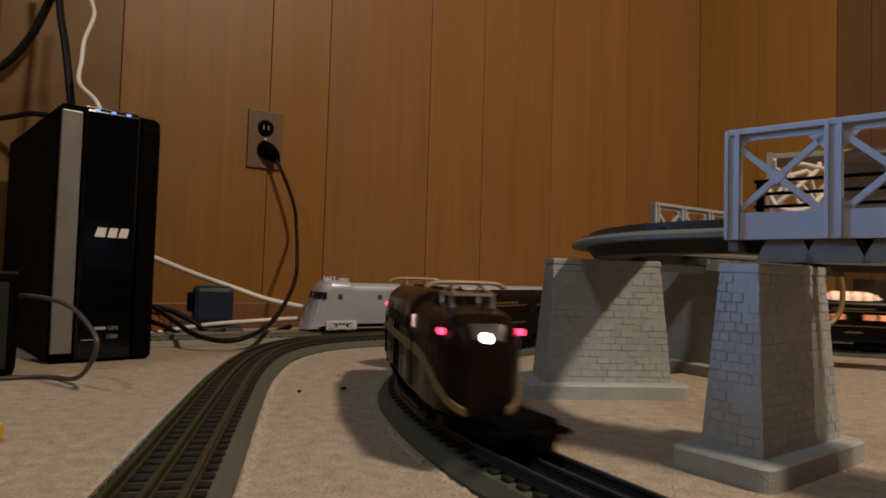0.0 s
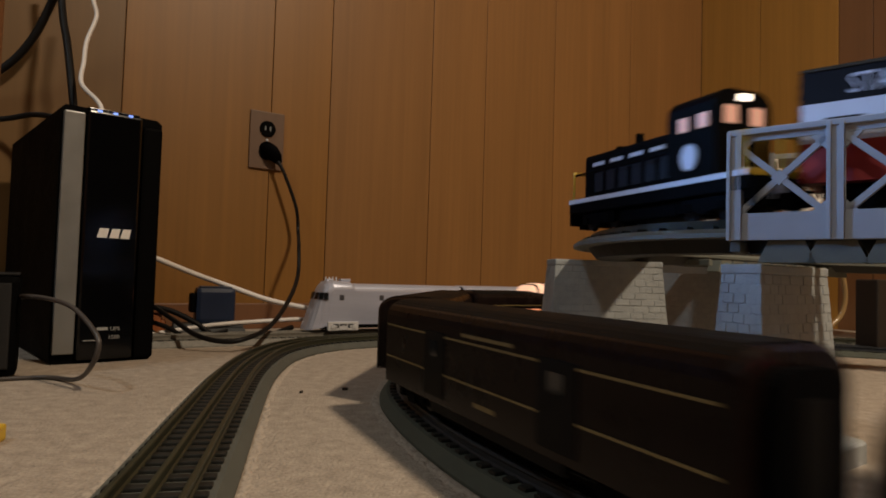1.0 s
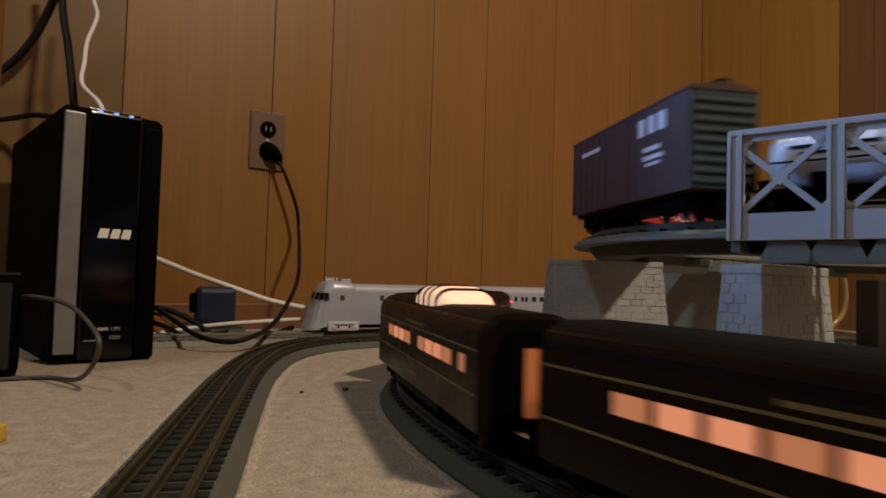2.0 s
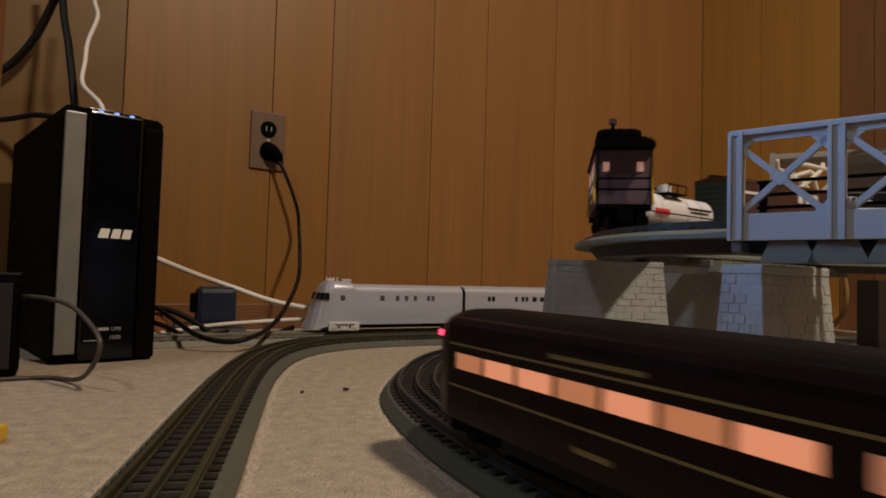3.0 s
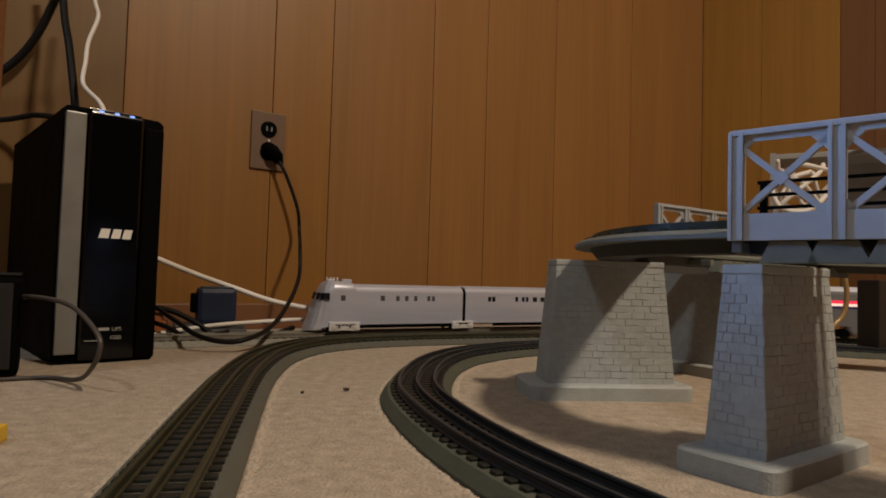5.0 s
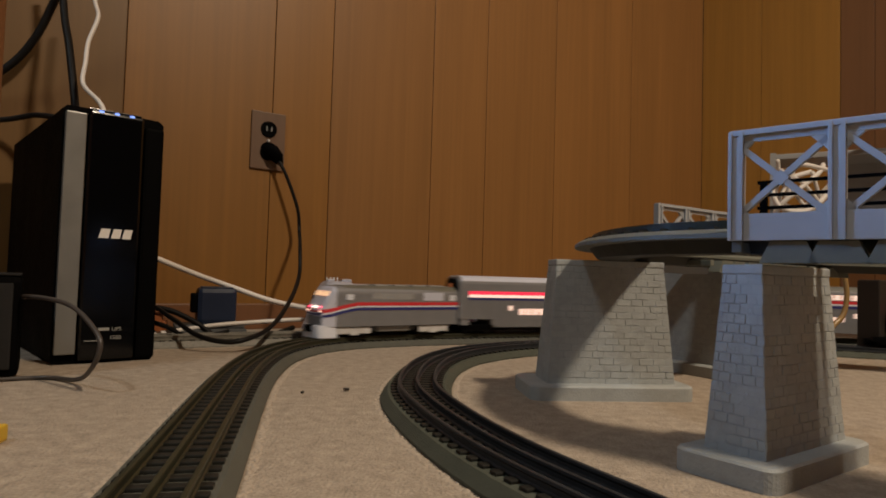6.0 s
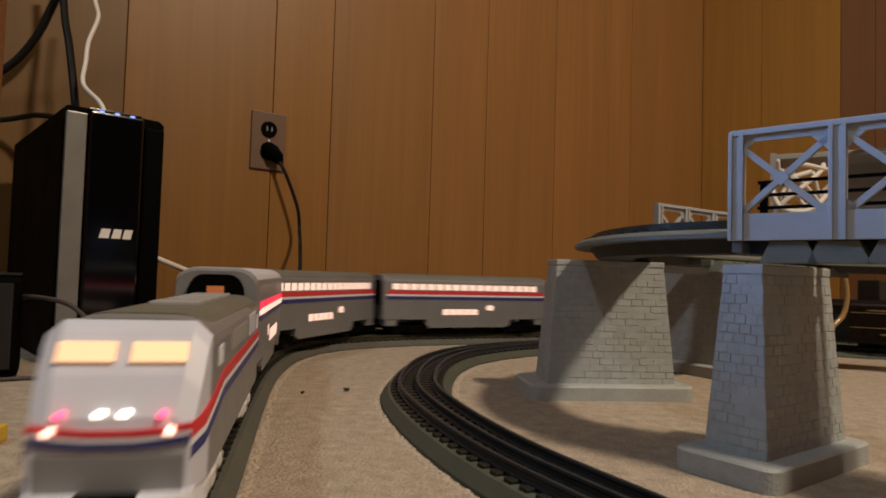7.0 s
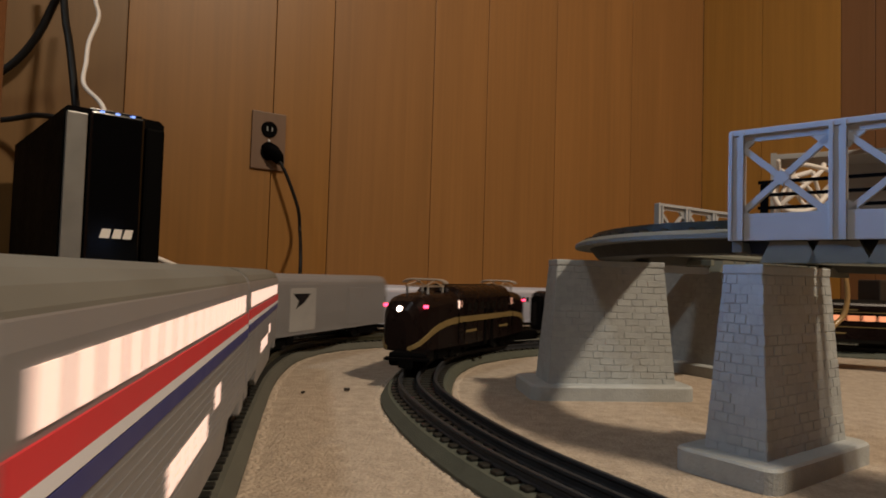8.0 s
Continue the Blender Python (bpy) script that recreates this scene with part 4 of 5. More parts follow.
def make_superliner(first):
    """A two-level silver coach with lit windows and stripes."""
    car = thing("double_deck_coach", Matrix.Identity(4), "silver double-deck coach with red, white and blue stripe, windows lit", "model train car", "silver double-deck coaches")
    h, w, top = 0.120, 0.060, 0.0925
    part("body", loft([ring(-h, w - 0.003, 0.024, top - 0.002), ring(-h + 0.004, w, 0.024, top), ring(h - 0.004, w, 0.024, top), ring(h, w - 0.003, 0.024, top - 0.002)]), ALU_GREY, car)
    part("roof", loft([[p + Vector((0, 0, 0.0006)) for p in ring(x, w - 0.001, top - 0.013, top, 0.012)] for x in (-h + 0.004, h - 0.004)]), NOSE_GREY if first else COACH_ROOF, car, "pale silver roof" if first else "dull grey roof")
    part("lower_deck", loft([[Vector((x, y, z)) for y, z in ((-0.0285, z0), (0.0285, z0), (0.030, 0.026), (-0.030, 0.026))] for x, z0 in ((-0.062, 0.016), (-0.055, 0.011), (0.055, 0.011), (0.062, 0.016))]), ALU_GREY, car)
    wide = lambda x: w
    # the first coach's red and white bands glow by emission, for light shining through
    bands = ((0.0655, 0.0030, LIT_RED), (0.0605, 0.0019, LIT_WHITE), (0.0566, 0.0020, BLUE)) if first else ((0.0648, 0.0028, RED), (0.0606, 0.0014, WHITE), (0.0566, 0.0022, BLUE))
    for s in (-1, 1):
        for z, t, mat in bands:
            part("side_stripe", strip([(-h + 0.004, z, t), (h - (0.016 if first else 0.004), z, t)], wide, s), mat, car, "stripe emitting light, as if lit from inside" if mat in (LIT_RED, LIT_WHITE) else "")
        for k in range(9):
            part("rib", box(-h + 0.006, h - 0.006, min(s * 0.030, s * 0.0303), max(s * 0.030, s * 0.0303), 0.0275 + k * 0.003, 0.0283 + k * 0.003), ALU_GREY, car)
    if first:
        pane_row(car, -0.062, 0.014, 6, 0.031, 0.041, 0.030, LIT_CREAM, 0.0022)
        pane_row(car, 0.024, 0.033, 1, 0.038, 0.046, 0.030, LIT_CREAM, 0.002)
        pane_row(car, -h + 0.012, h - 0.018, 20, 0.0588, 0.0634, 0.0306, LIT_CREAM, 0.004)
        pane_row(car, -h + 0.014, h - 0.030, 12, 0.0815, 0.0835, 0.0275, LIT_CREAM, 0.006, name="roof_window", skip=(2, 5, 8))
    else:
        pane_row(car, -h + 0.016, h - 0.010, 18, 0.0692, 0.0780, 0.030, LIT_CREAM, 0.0030)
        pane_row(car, -0.012, 0.040, 5, 0.031, 0.0395, 0.030, LIT_CREAM, 0.002)
        pane_row(car, -0.036, -0.024, 1, 0.038, 0.046, 0.030, LIT_CREAM, 0.002)
    for e in (-1, 1):
        part("diaphragm", loft([[p for p in ring(e * (h + d), 0.040 if first else 0.034, 0.045, 0.088 if first else 0.083, 0.014)] for d in (-0.002, 0.004)]), BLACK, car)
        part("end_door", box(min(e * h, e * (h + 0.0046)), max(e * h, e * (h + 0.0046)), -0.006, 0.006, 0.052, 0.080), LIT_DOOR if first else BLACK, car)
        part("end_step", box(min(e * (h - 0.018), e * (h - 0.003)), max(e * (h - 0.018), e * (h - 0.003)), -0.029, 0.029, 0.014, 0.0245, 0.001), ALU_GREY, car)
        make_truck(car, e * 0.083, base=0.034, w=0.046)
        make_coupler(car, e * h, e)
    return car


def make_baggage():
    car = thing("silver_baggage_car", Matrix.Identity(4), "plain grey-silver baggage car with small dark emblem", "model train car")
    h, w, top = 0.120, 0.058, 0.084
    part("body", loft([ring(-h, w - 0.003, 0.018, top - 0.002), ring(-h + 0.004, w, 0.016, top), ring(h - 0.004, w, 0.016, top), ring(h, w - 0.003, 0.018, top - 0.002)]), ALU_GREY, car)
    for s in (-1, 1):
        for k in (-0.05, 0.05):
            part("door", box(k - 0.02, k + 0.02, min(s * 0.0285, s * 0.0297), max(s * 0.0285, s * 0.0297), 0.02, 0.068, 0.0004), GREY_ROOF if k > 0 else ALU_GREY, car, "pale sliding door" if k > 0 else "")
        part("emblem", loft([[(0.052 + a, s * (0.0294 + d), 0.056 + b) for a, b in ((-0.012, 0.006), (0.014, 0.006), (0.005, -0.002), (0.009, -0.010), (-0.003, -0.004))] for d in (0, 0.0009)]), NAVY, car, "small dark arrow-like emblem")
        for k in range(6):
            part("rib", box(-h + 0.006, h - 0.006, min(s * 0.029, s * 0.0293), max(s * 0.029, s * 0.0293), 0.022 + k * 0.003, 0.0228 + k * 0.003), ALU_GREY, car)
    for e in (-1, 1):
        part("diaphragm", loft([ring(e * (h + d), 0.032, 0.020, 0.074, 0.008) for d in (-0.002, 0.005)]), BLACK, car)
        make_truck(car, e * 0.083, base=0.034, w=0.046)
        make_coupler(car, e * h, e)
    return car


def make_streamliner(front):
    """Shovel-nosed silver streamliner sections."""
    name = "streamliner_power_car" if front else "streamliner_coach"
    car = thing(name, Matrix.Identity(4), "silver shovel-nosed streamliner power car parked on the siding" if front else "silver fluted streamliner coach parked on the siding", "model train car", "parked silver streamliner")
    h, w, top = 0.140, 0.056, 0.079
    if front:
        secs = [ring(-h, w, 0.012, top - 0.001), ring(h - 0.075, w, 0.012, top), ring(h - 0.070, w, 0.012, top + 0.003)]
        secs += [ring(h - 0.030, w, 0.010, top + 0.005, 0.016, 0.12), ring(h - 0.016, w - 0.003, 0.006, top + 0.003, 0.02, 0.22), ring(h - 0.006, w - 0.010, 0.004, top - 0.001, 0.024, 0.29), ring(h - 0.0005, w - 0.020, 0.003, top - 0.006, 0.026, 0.33), ring(h + 0.0025, w - 0.034, 0.003, top - 0.012, 0.03, 0.35)]
    else:
        secs = [ring(-h, w - 0.002, 0.013, top - 0.002), ring(-h + 0.004, w, 0.012, top), ring(h - 0.004, w, 0.012, top), ring(h, w - 0.002, 0.013, top - 0.002)]
    part("body", loft(secs), ALU, car, smooth=False)
    wins = [(0.088, 0.004), (0.018, 0.004), (-0.010, 0.0032), (-0.027, 0.0032), (-0.044, 0.0032), (-0.070, 0.003), (-0.079, 0.003)] if front else [(0.090, 0.0035), (0.081, 0.0035), (0.03, 0.003), (0.015, 0.003), (0.006, 0.003), (-0.012, 0.005), (-0.03, 0.005), (-0.05, 0.005), (-0.07, 0.005)]
    for s in (-1, 1):
        for x, q in wins:
            part("window", box(x - q, x + q, min(s * 0.0275, s * 0.0284), max(s * 0.0275, s * 0.0284), 0.0515, 0.0605, 0.0005), WINDOW_GREY if front else DARK_GLASS, car)
            part("window_frame", box(x - q - 0.001, x + q + 0.001, min(s * 0.027, s * 0.0281), max(s * 0.027, s * 0.0281), 0.0505, 0.0615), ALU, car)
        for k in range(7):
            part("flute", box(-h + 0.005, h - (0.065 if front else 0.005), min(s * 0.028, s * 0.0283), max(s * 0.028, s * 0.0283), 0.020 + k * 0.0032, 0.0208 + k * 0.0032), ALU, car)
        part("lower_sill", box(-h + 0.02, h - 0.06, min(s * 0.024, s * 0.0275), max(s * 0.024, s * 0.0275), 0.006, 0.0125), BLACK, car)
    if front:
        for k, (x, y) in enumerate(((h - 0.0262, 0.0262), (h - 0.0205, 0.0205), (h - 0.0172, 0.0095), (h - 0.0172, -0.0095), (h - 0.0205, -0.0205), (h - 0.0262, -0.0262))):
            a = (0.2, 0.75, 1.25)[(2, 1, 0, 0, 1, 2)[k]] * (1 if y > 0 else -1)
            q = 0.0036 if abs(y) > 0.01 else 0.0046
            part("cab_window", box(-0.0014, 0.0014, -q, q, -0.0058, 0.0058, 0.0004), DARK_GLASS, car, at=Matrix.Translation((x, y, 0.058)) @ Matrix.Rotation(a, 4, "Z") @ Matrix.Rotation(-0.26, 4, "Y"))
        for k in range(4):
            part("roof_horn", rod((h - 0.052 + k * 0.006, 0, top + 0.003), (h - 0.052 + k * 0.006, 0, top + 0.0105), 0.0012, 6), WHITE, car)
        part("roof_hatch", box(h - 0.075, h - 0.058, -0.006, 0.006, top + 0.003, top + 0.0075, 0.001), ALU, car)
        part("headlamp", box(h - 0.045, h - 0.034, -0.004, 0.004, top + 0.001, top + 0.007, 0.001), ALU, car)
        make_truck(car, h - 0.055, TRUCK_SILVER, base=0.036, side_h=0.014, w=0.059, low=0.0025)
    else:
        part("diaphragm", loft([ring(h + d, w - 0.004, 0.014, top - 0.003) for d in (-0.002, 0.006)]), BLACK, car)
    make_truck(car, -h, TRUCK_SILVER, base=0.028, side_h=0.013, w=0.059, low=0.0025)
    return car


def make_switcher():
    loco = thing("diesel_switcher", Matrix.Identity(4), "black diesel switcher with white stripe and yellow handrails", "model locomotive")
    h = 0.118
    part("frame", box(-h, h, -0.029, 0.029, 0.016, 0.026, 0.001), BLACK, loco)
    part("hood", box(-0.035, h - 0.012, -0.019, 0.019, 0.026, 0.067, 0.004), BLACK, loco)
    part("cab", loft([ring(x, 0.056, 0.026, 0.086, 0.012) for x in (-0.088, -0.034)]), BLACK, loco)
    part("tank", box(-0.04, 0.04, -0.022, 0.022, 0.005, 0.017, 0.002), BLACK, loco)
    for s in (-1, 1):
        part("white_stripe", strip([(-h, 0.0265, 0.0018), (h, 0.0265, 0.0018)], lambda x: 0.058, s), WHITE, loco)
        for k in (-0.075, -0.053):
            part("cab_window", box(k - 0.0055, k + 0.0055, min(s * 0.0275, s * 0.0285), max(s * 0.0275, s * 0.0285), 0.061, 0.071, 0.0004), LIT_PINK, loco, "lit cab side window")
        bm = bmesh.new()
        bmesh.ops.create_cone(bm, cap_ends=True, segments=18, radius1=0.009, radius2=0.009, depth=0.0012, matrix=Matrix.Translation((-0.06, s * 0.0283, 0.043)) @ Matrix.Rotation(math.pi / 2, 4, "X"))
        part("round_emblem", bm, WHITE, loco, "round white emblem")
        for k in range(4):
            part("letter_bar", box(-0.02 + k * 0.03, 0.0 + k * 0.03, min(s * 0.019, s * 0.0194), max(s * 0.019, s * 0.0194), 0.056, 0.059), WHITE, loco)
        for k in range(6):
            part("hood_louvre", box(-0.028 + k * 0.02, -0.014 + k * 0.02, min(s * 0.019, s * 0.0195), max(s * 0.019, s * 0.0195), 0.034, 0.050), NAVY, loco)
        part("side_rail", rod((-0.03, s * 0.026, 0.050), (h - 0.006, s * 0.026, 0.050), 0.0008, 6), BLACK, loco)
        part("rear_window", box(-0.0888, -0.0878, s * 0.013 - 0.0065, s * 0.013 + 0.0065, 0.063, 0.075, 0.0003), LIT_PINK, loco, "lit rear cab window")
        part("rear_light", box(-0.0895, -0.0875, s * 0.003 - 0.0025, s * 0.003 + 0.0025, 0.079, 0.083), HEADLIGHT_SOFT, loco)
    for e in (-1, 1):
        for y in (-0.026, -0.010, 0.010, 0.026):
            part("rail_post", rod((e * (h - 0.004), y, 0.026), (e * (h - 0.004), y, 0.052), 0.0013, 6), YELLOW, loco, "yellow handrail post")
        part("end_rail", rod((e * (h - 0.004), -0.027, 0.052), (e * (h - 0.004), 0.027, 0.052), 0.0015, 6), YELLOW, loco, "yellow end handrail")
        part("foot_board", box(e * (h - 0.002) - 0.003, e * (h - 0.002) + 0.003, -0.028, 0.028, 0.0255, 0.0295), YELLOW, loco)
        part("end_sill", box(min(e * h, e * (h + 0.004)), max(e * h, e * (h + 0.004)), -0.026, 0.026, 0.006, 0.024, 0.001), BLACK, loco)
        part("end_emblem", box(min(e * (h + 0.0036), e * (h + 0.0046)), max(e * (h + 0.0036), e * (h + 0.0046)), -0.007, 0.007, 0.011, 0.021), WHITE, loco, "white chevron panel")
        make_truck(loco, e * 0.072, base=0.038, w=0.046)
        make_coupler(loco, e * h, e)
    part("bell", rod((0.04, 0, 0.067), (0.04, 0, 0.078), 0.004, 8), BLACK, loco)
    part("stack", rod((0.07, 0, 0.067), (0.07, 0, 0.072), 0.005, 8), BLACK, loco)
    return loco


def text_mesh(words, size, mat, parent, at, name="lettering"):
    data = bpy.data.curves.new("lettering", "FONT")
    data.body, data.size, data.extrude, data.align_x = words, size, 0.0003, "CENTER"
    data.resolution_u = 2
    tmp = new("lettering_source", data)
    me = bpy.data.meshes.new_from_object(tmp.evaluated_get(bpy.context.evaluated_depsgraph_get()))
    bpy.data.objects.remove(tmp)
    me.materials.append(mat)
    ob = new(name, me)
    ob.parent, ob.matrix_basis = parent, at
    return ob


def side_text(s, x, z):
    """A pose that lays writing on a car's side so that it reads from outside."""
    m = Matrix.Translation((x, s * 0.0302, z))
    return m @ (pose(0, 0, 0, 90, 0, 0) if s < 0 else pose(0, 0, 0, 90, 0, 180))


def make_boxcar(striped, category_words):
    car = thing("boxcar", Matrix.Identity(4), category_words, "model freight car", "freight cars on the elevated line")
    h, w, top = 0.128, 0.060, 0.086
    if striped:
        for name, z0, z1, mat in (("red_band", 0.018, 0.040, BOX_RED), ("white_band", 0.040, 0.062, WHITE), ("navy_band", 0.062, 0.080, NAVY)):
            part(name, box(-h, h, -w / 2, w / 2, z0, z1), mat, car)
    else:
        part("body", box(-h, h, -w / 2, w / 2, 0.018, 0.080), BOX_BROWN, car)
    slope = [[Vector((x, y, z)) for y, z in ((-w / 2 - 0.001, 0.080), (w / 2 + 0.001, 0.080), (w / 2, 0.082), (0, top), (-w / 2, 0.082))] for x in (-h - 0.001, h + 0.001)]
    part("roof", loft(slope), NAVY if striped else BOX_BROWN, car)
    part("roof_walk", box(-h, h, -0.005, 0.005, top - 0.0005, top + 0.0015), BLACK, car)
    end_mat = BLACK if striped else END_TEAL
    for e in (-1, 1):
        part("end_panel", box(min(e * h, e * (h + 0.001)), max(e * h, e * (h + 0.001)), -w / 2 + 0.001, w / 2 - 0.001, 0.019, 0.079), end_mat, car)
        for k in range(9):
            part("end_rib", box(min(e * h, e * (h + 0.0024)), max(e * h, e * (h + 0.0024)), -w / 2 + 0.003, w / 2 - 0.003, 0.022 + k * 0.0063, 0.0245 + k * 0.0063, 0.0006), end_mat, car)
        make_truck(car, e * 0.085, base=0.034, w=0.042)
        make_coupler(car, e * h, e)
    for s in (-1, 1):
        door = part("door", box(-0.02, 0.02, min(s * 0.0298, s * 0.0308), max(s * 0.0298, s * 0.0308), 0.019, 0.078, 0.0003), WHITE if striped else BOX_BROWN, car)
        if striped:
            part("door_lower", box(-0.0198, 0.0198, min(s * 0.0305, s * 0.0311), max(s * 0.0305, s * 0.0311), 0.0192, 0.040), BOX_RED, door)
            part("door_upper", box(-0.0198, 0.0198, min(s * 0.0305, s * 0.0311), max(s * 0.0305, s * 0.0311), 0.062, 0.0778), NAVY, door)
        for k in range(-7, 8):
            if abs(k) > 1:
                part("side_rib", box(k * 0.0172 - 0.0004, k * 0.0172 + 0.0004, min(s * 0.0298, s * 0.0304), max(s * 0.0298, s * 0.0304), 0.019, 0.0795), BOX_BROWN if not striped else (BLACK), car) if not striped else None
        if striped:
            text_mesh("STATE", 0.0155, WHITE, car, side_text(s, s * 0.075, 0.0655))
            text_mesh("OF", 0.009, WHITE, car, side_text(s, s * 0.0, 0.068) @ pose(0, 0, 0.001))
            text_mesh("MAINE", 0.0155, WHITE, car, side_text(s, -s * 0.075, 0.0655))
            text_mesh("PRODUCTS", 0.0135, WHITE, car, side_text(s, 0, 0.0235) @ Matrix.Diagonal((2.0, 0.9, 1, 1)) @ pose(0, 0, 0.001))
            for k in (-0.09, -0.05, 0.06, 0.1):
                part("letter_bar", box(k - 0.012, k + 0.012, min(s * 0.030, s * 0.0303), max(s * 0.030, s * 0.0303), 0.052, 0.0535), NAVY, car)
        else:
            for a, b, z0, z1 in ((0.040, 0.052, 0.062, 0.074), (0.060, 0.070, 0.062, 0.074), (0.078, 0.090, 0.062, 0.074), (0.05, 0.08, 0.050, 0.053), (0.05, 0.085, 0.044, 0.047), (0.055, 0.08, 0.040, 0.042), (-0.1, -0.05, 0.066, 0.069)):
                part("letter_bar", box(min(-s * a, -s * b), max(-s * a, -s * b), min(s * 0.030, s * 0.0306), max(s * 0.030, s * 0.0306), z0, z1), WHITE, car)
    part("underframe", box(-h + 0.01, h - 0.01, -0.016, 0.016, 0.011, 0.0185), BLACK, car)
    return car


def make_tank_car():
    car = thing("tank_car", Matrix.Identity(4), "white tank car with red mark, dark dome platform and black frame", "model freight car", "freight cars on the elevated line")
    h, r, zc = 0.115, 0.0205, 0.0405
    part("frame", box(-h, h, -0.024, 0.024, 0.014, 0.0195, 0.001), BLACK, car)
    def hoop(x, q):
        return [Vector((x, q * math.cos(a), zc + q * math.sin(a))) for a in (2 * math.pi * k / 24 for k in range(24))]
    ends = ((-0.110, 0.30), (-0.108, 0.62), (-0.104, 0.86), (-0.098, 1.0))
    tank = part("tank", loft([hoop(x, r * q) for x, q in ends] + [hoop(-x, r * q) for x, q in reversed(ends)]), WHITE, car, "round-ended white tank", smooth=True)
    for x in (-0.066, -0.033, 0.033, 0.066):
        part("tank_band", loft([hoop(x + d, r + 0.0006) for d in (-0.001, 0.001)]), TRUCK_SILVER, tank)
    bm = bmesh.new()
    bmesh.ops.create_cone(bm, cap_ends=True, segments=18, radius1=0.0105, radius2=0.0095, depth=0.014, matrix=Matrix.Translation((0, 0, zc + r + 0.004)))
    part("dome", bm, WHITE, tank)
    part("dome_lid", rod((0, 0, zc + r + 0.010), (0, 0, zc + r + 0.0135), 0.006, 12), TRUCK_SILVER, tank)
    part("platform", box(-0.024, 0.024, -0.022, 0.022, zc + r - 0.0005, zc + r + 0.0012), BLACK, tank, "dark platform round the dome")
    for s in (-1, 1):
        for k in (-0.022, 0.0, 0.022):
            part("rail_post", rod((k, s * 0.021, zc + r), (k, s * 0.021, zc + r + 0.011), 0.0009, 6), BLACK, tank)
        part("rail", rod((-0.023, s * 0.021, zc + r + 0.011), (0.023, s * 0.021, zc + r + 0.011), 0.0009, 6), BLACK, tank)
        part("red_mark", box(-0.052, -0.018, s * (r + 0.0002) - 0.0008, s * (r + 0.0002) + 0.0008, zc - 0.006, zc + 0.001), RED, tank, "red mark")
        for x0, x1, z in ((0.030, 0.092, 0.006), (0.036, 0.084, 0.0015), (-0.092, -0.060, 0.005)):
            part("letter_bar", box(x0, x1, s * (r - 0.0005) - 0.0012, s * (r - 0.0005) + 0.0012, zc + z - 0.001, zc + z + 0.001), NAVY, tank)
        part("side_rail", rod((-0.104, s * 0.0235, zc - 0.004), (0.104, s * 0.0235, zc - 0.004), 0.0008, 6), BLACK, car)
    for e in (-1, 1):
        part("saddle", box(e * 0.07 - 0.007, e * 0.07 + 0.007, -0.018, 0.018, 0.019, 0.030, 0.001), BLACK, car)
        make_truck(car, e * 0.08, base=0.034, w=0.042)
        make_coupler(car, e * h, e)
    return car


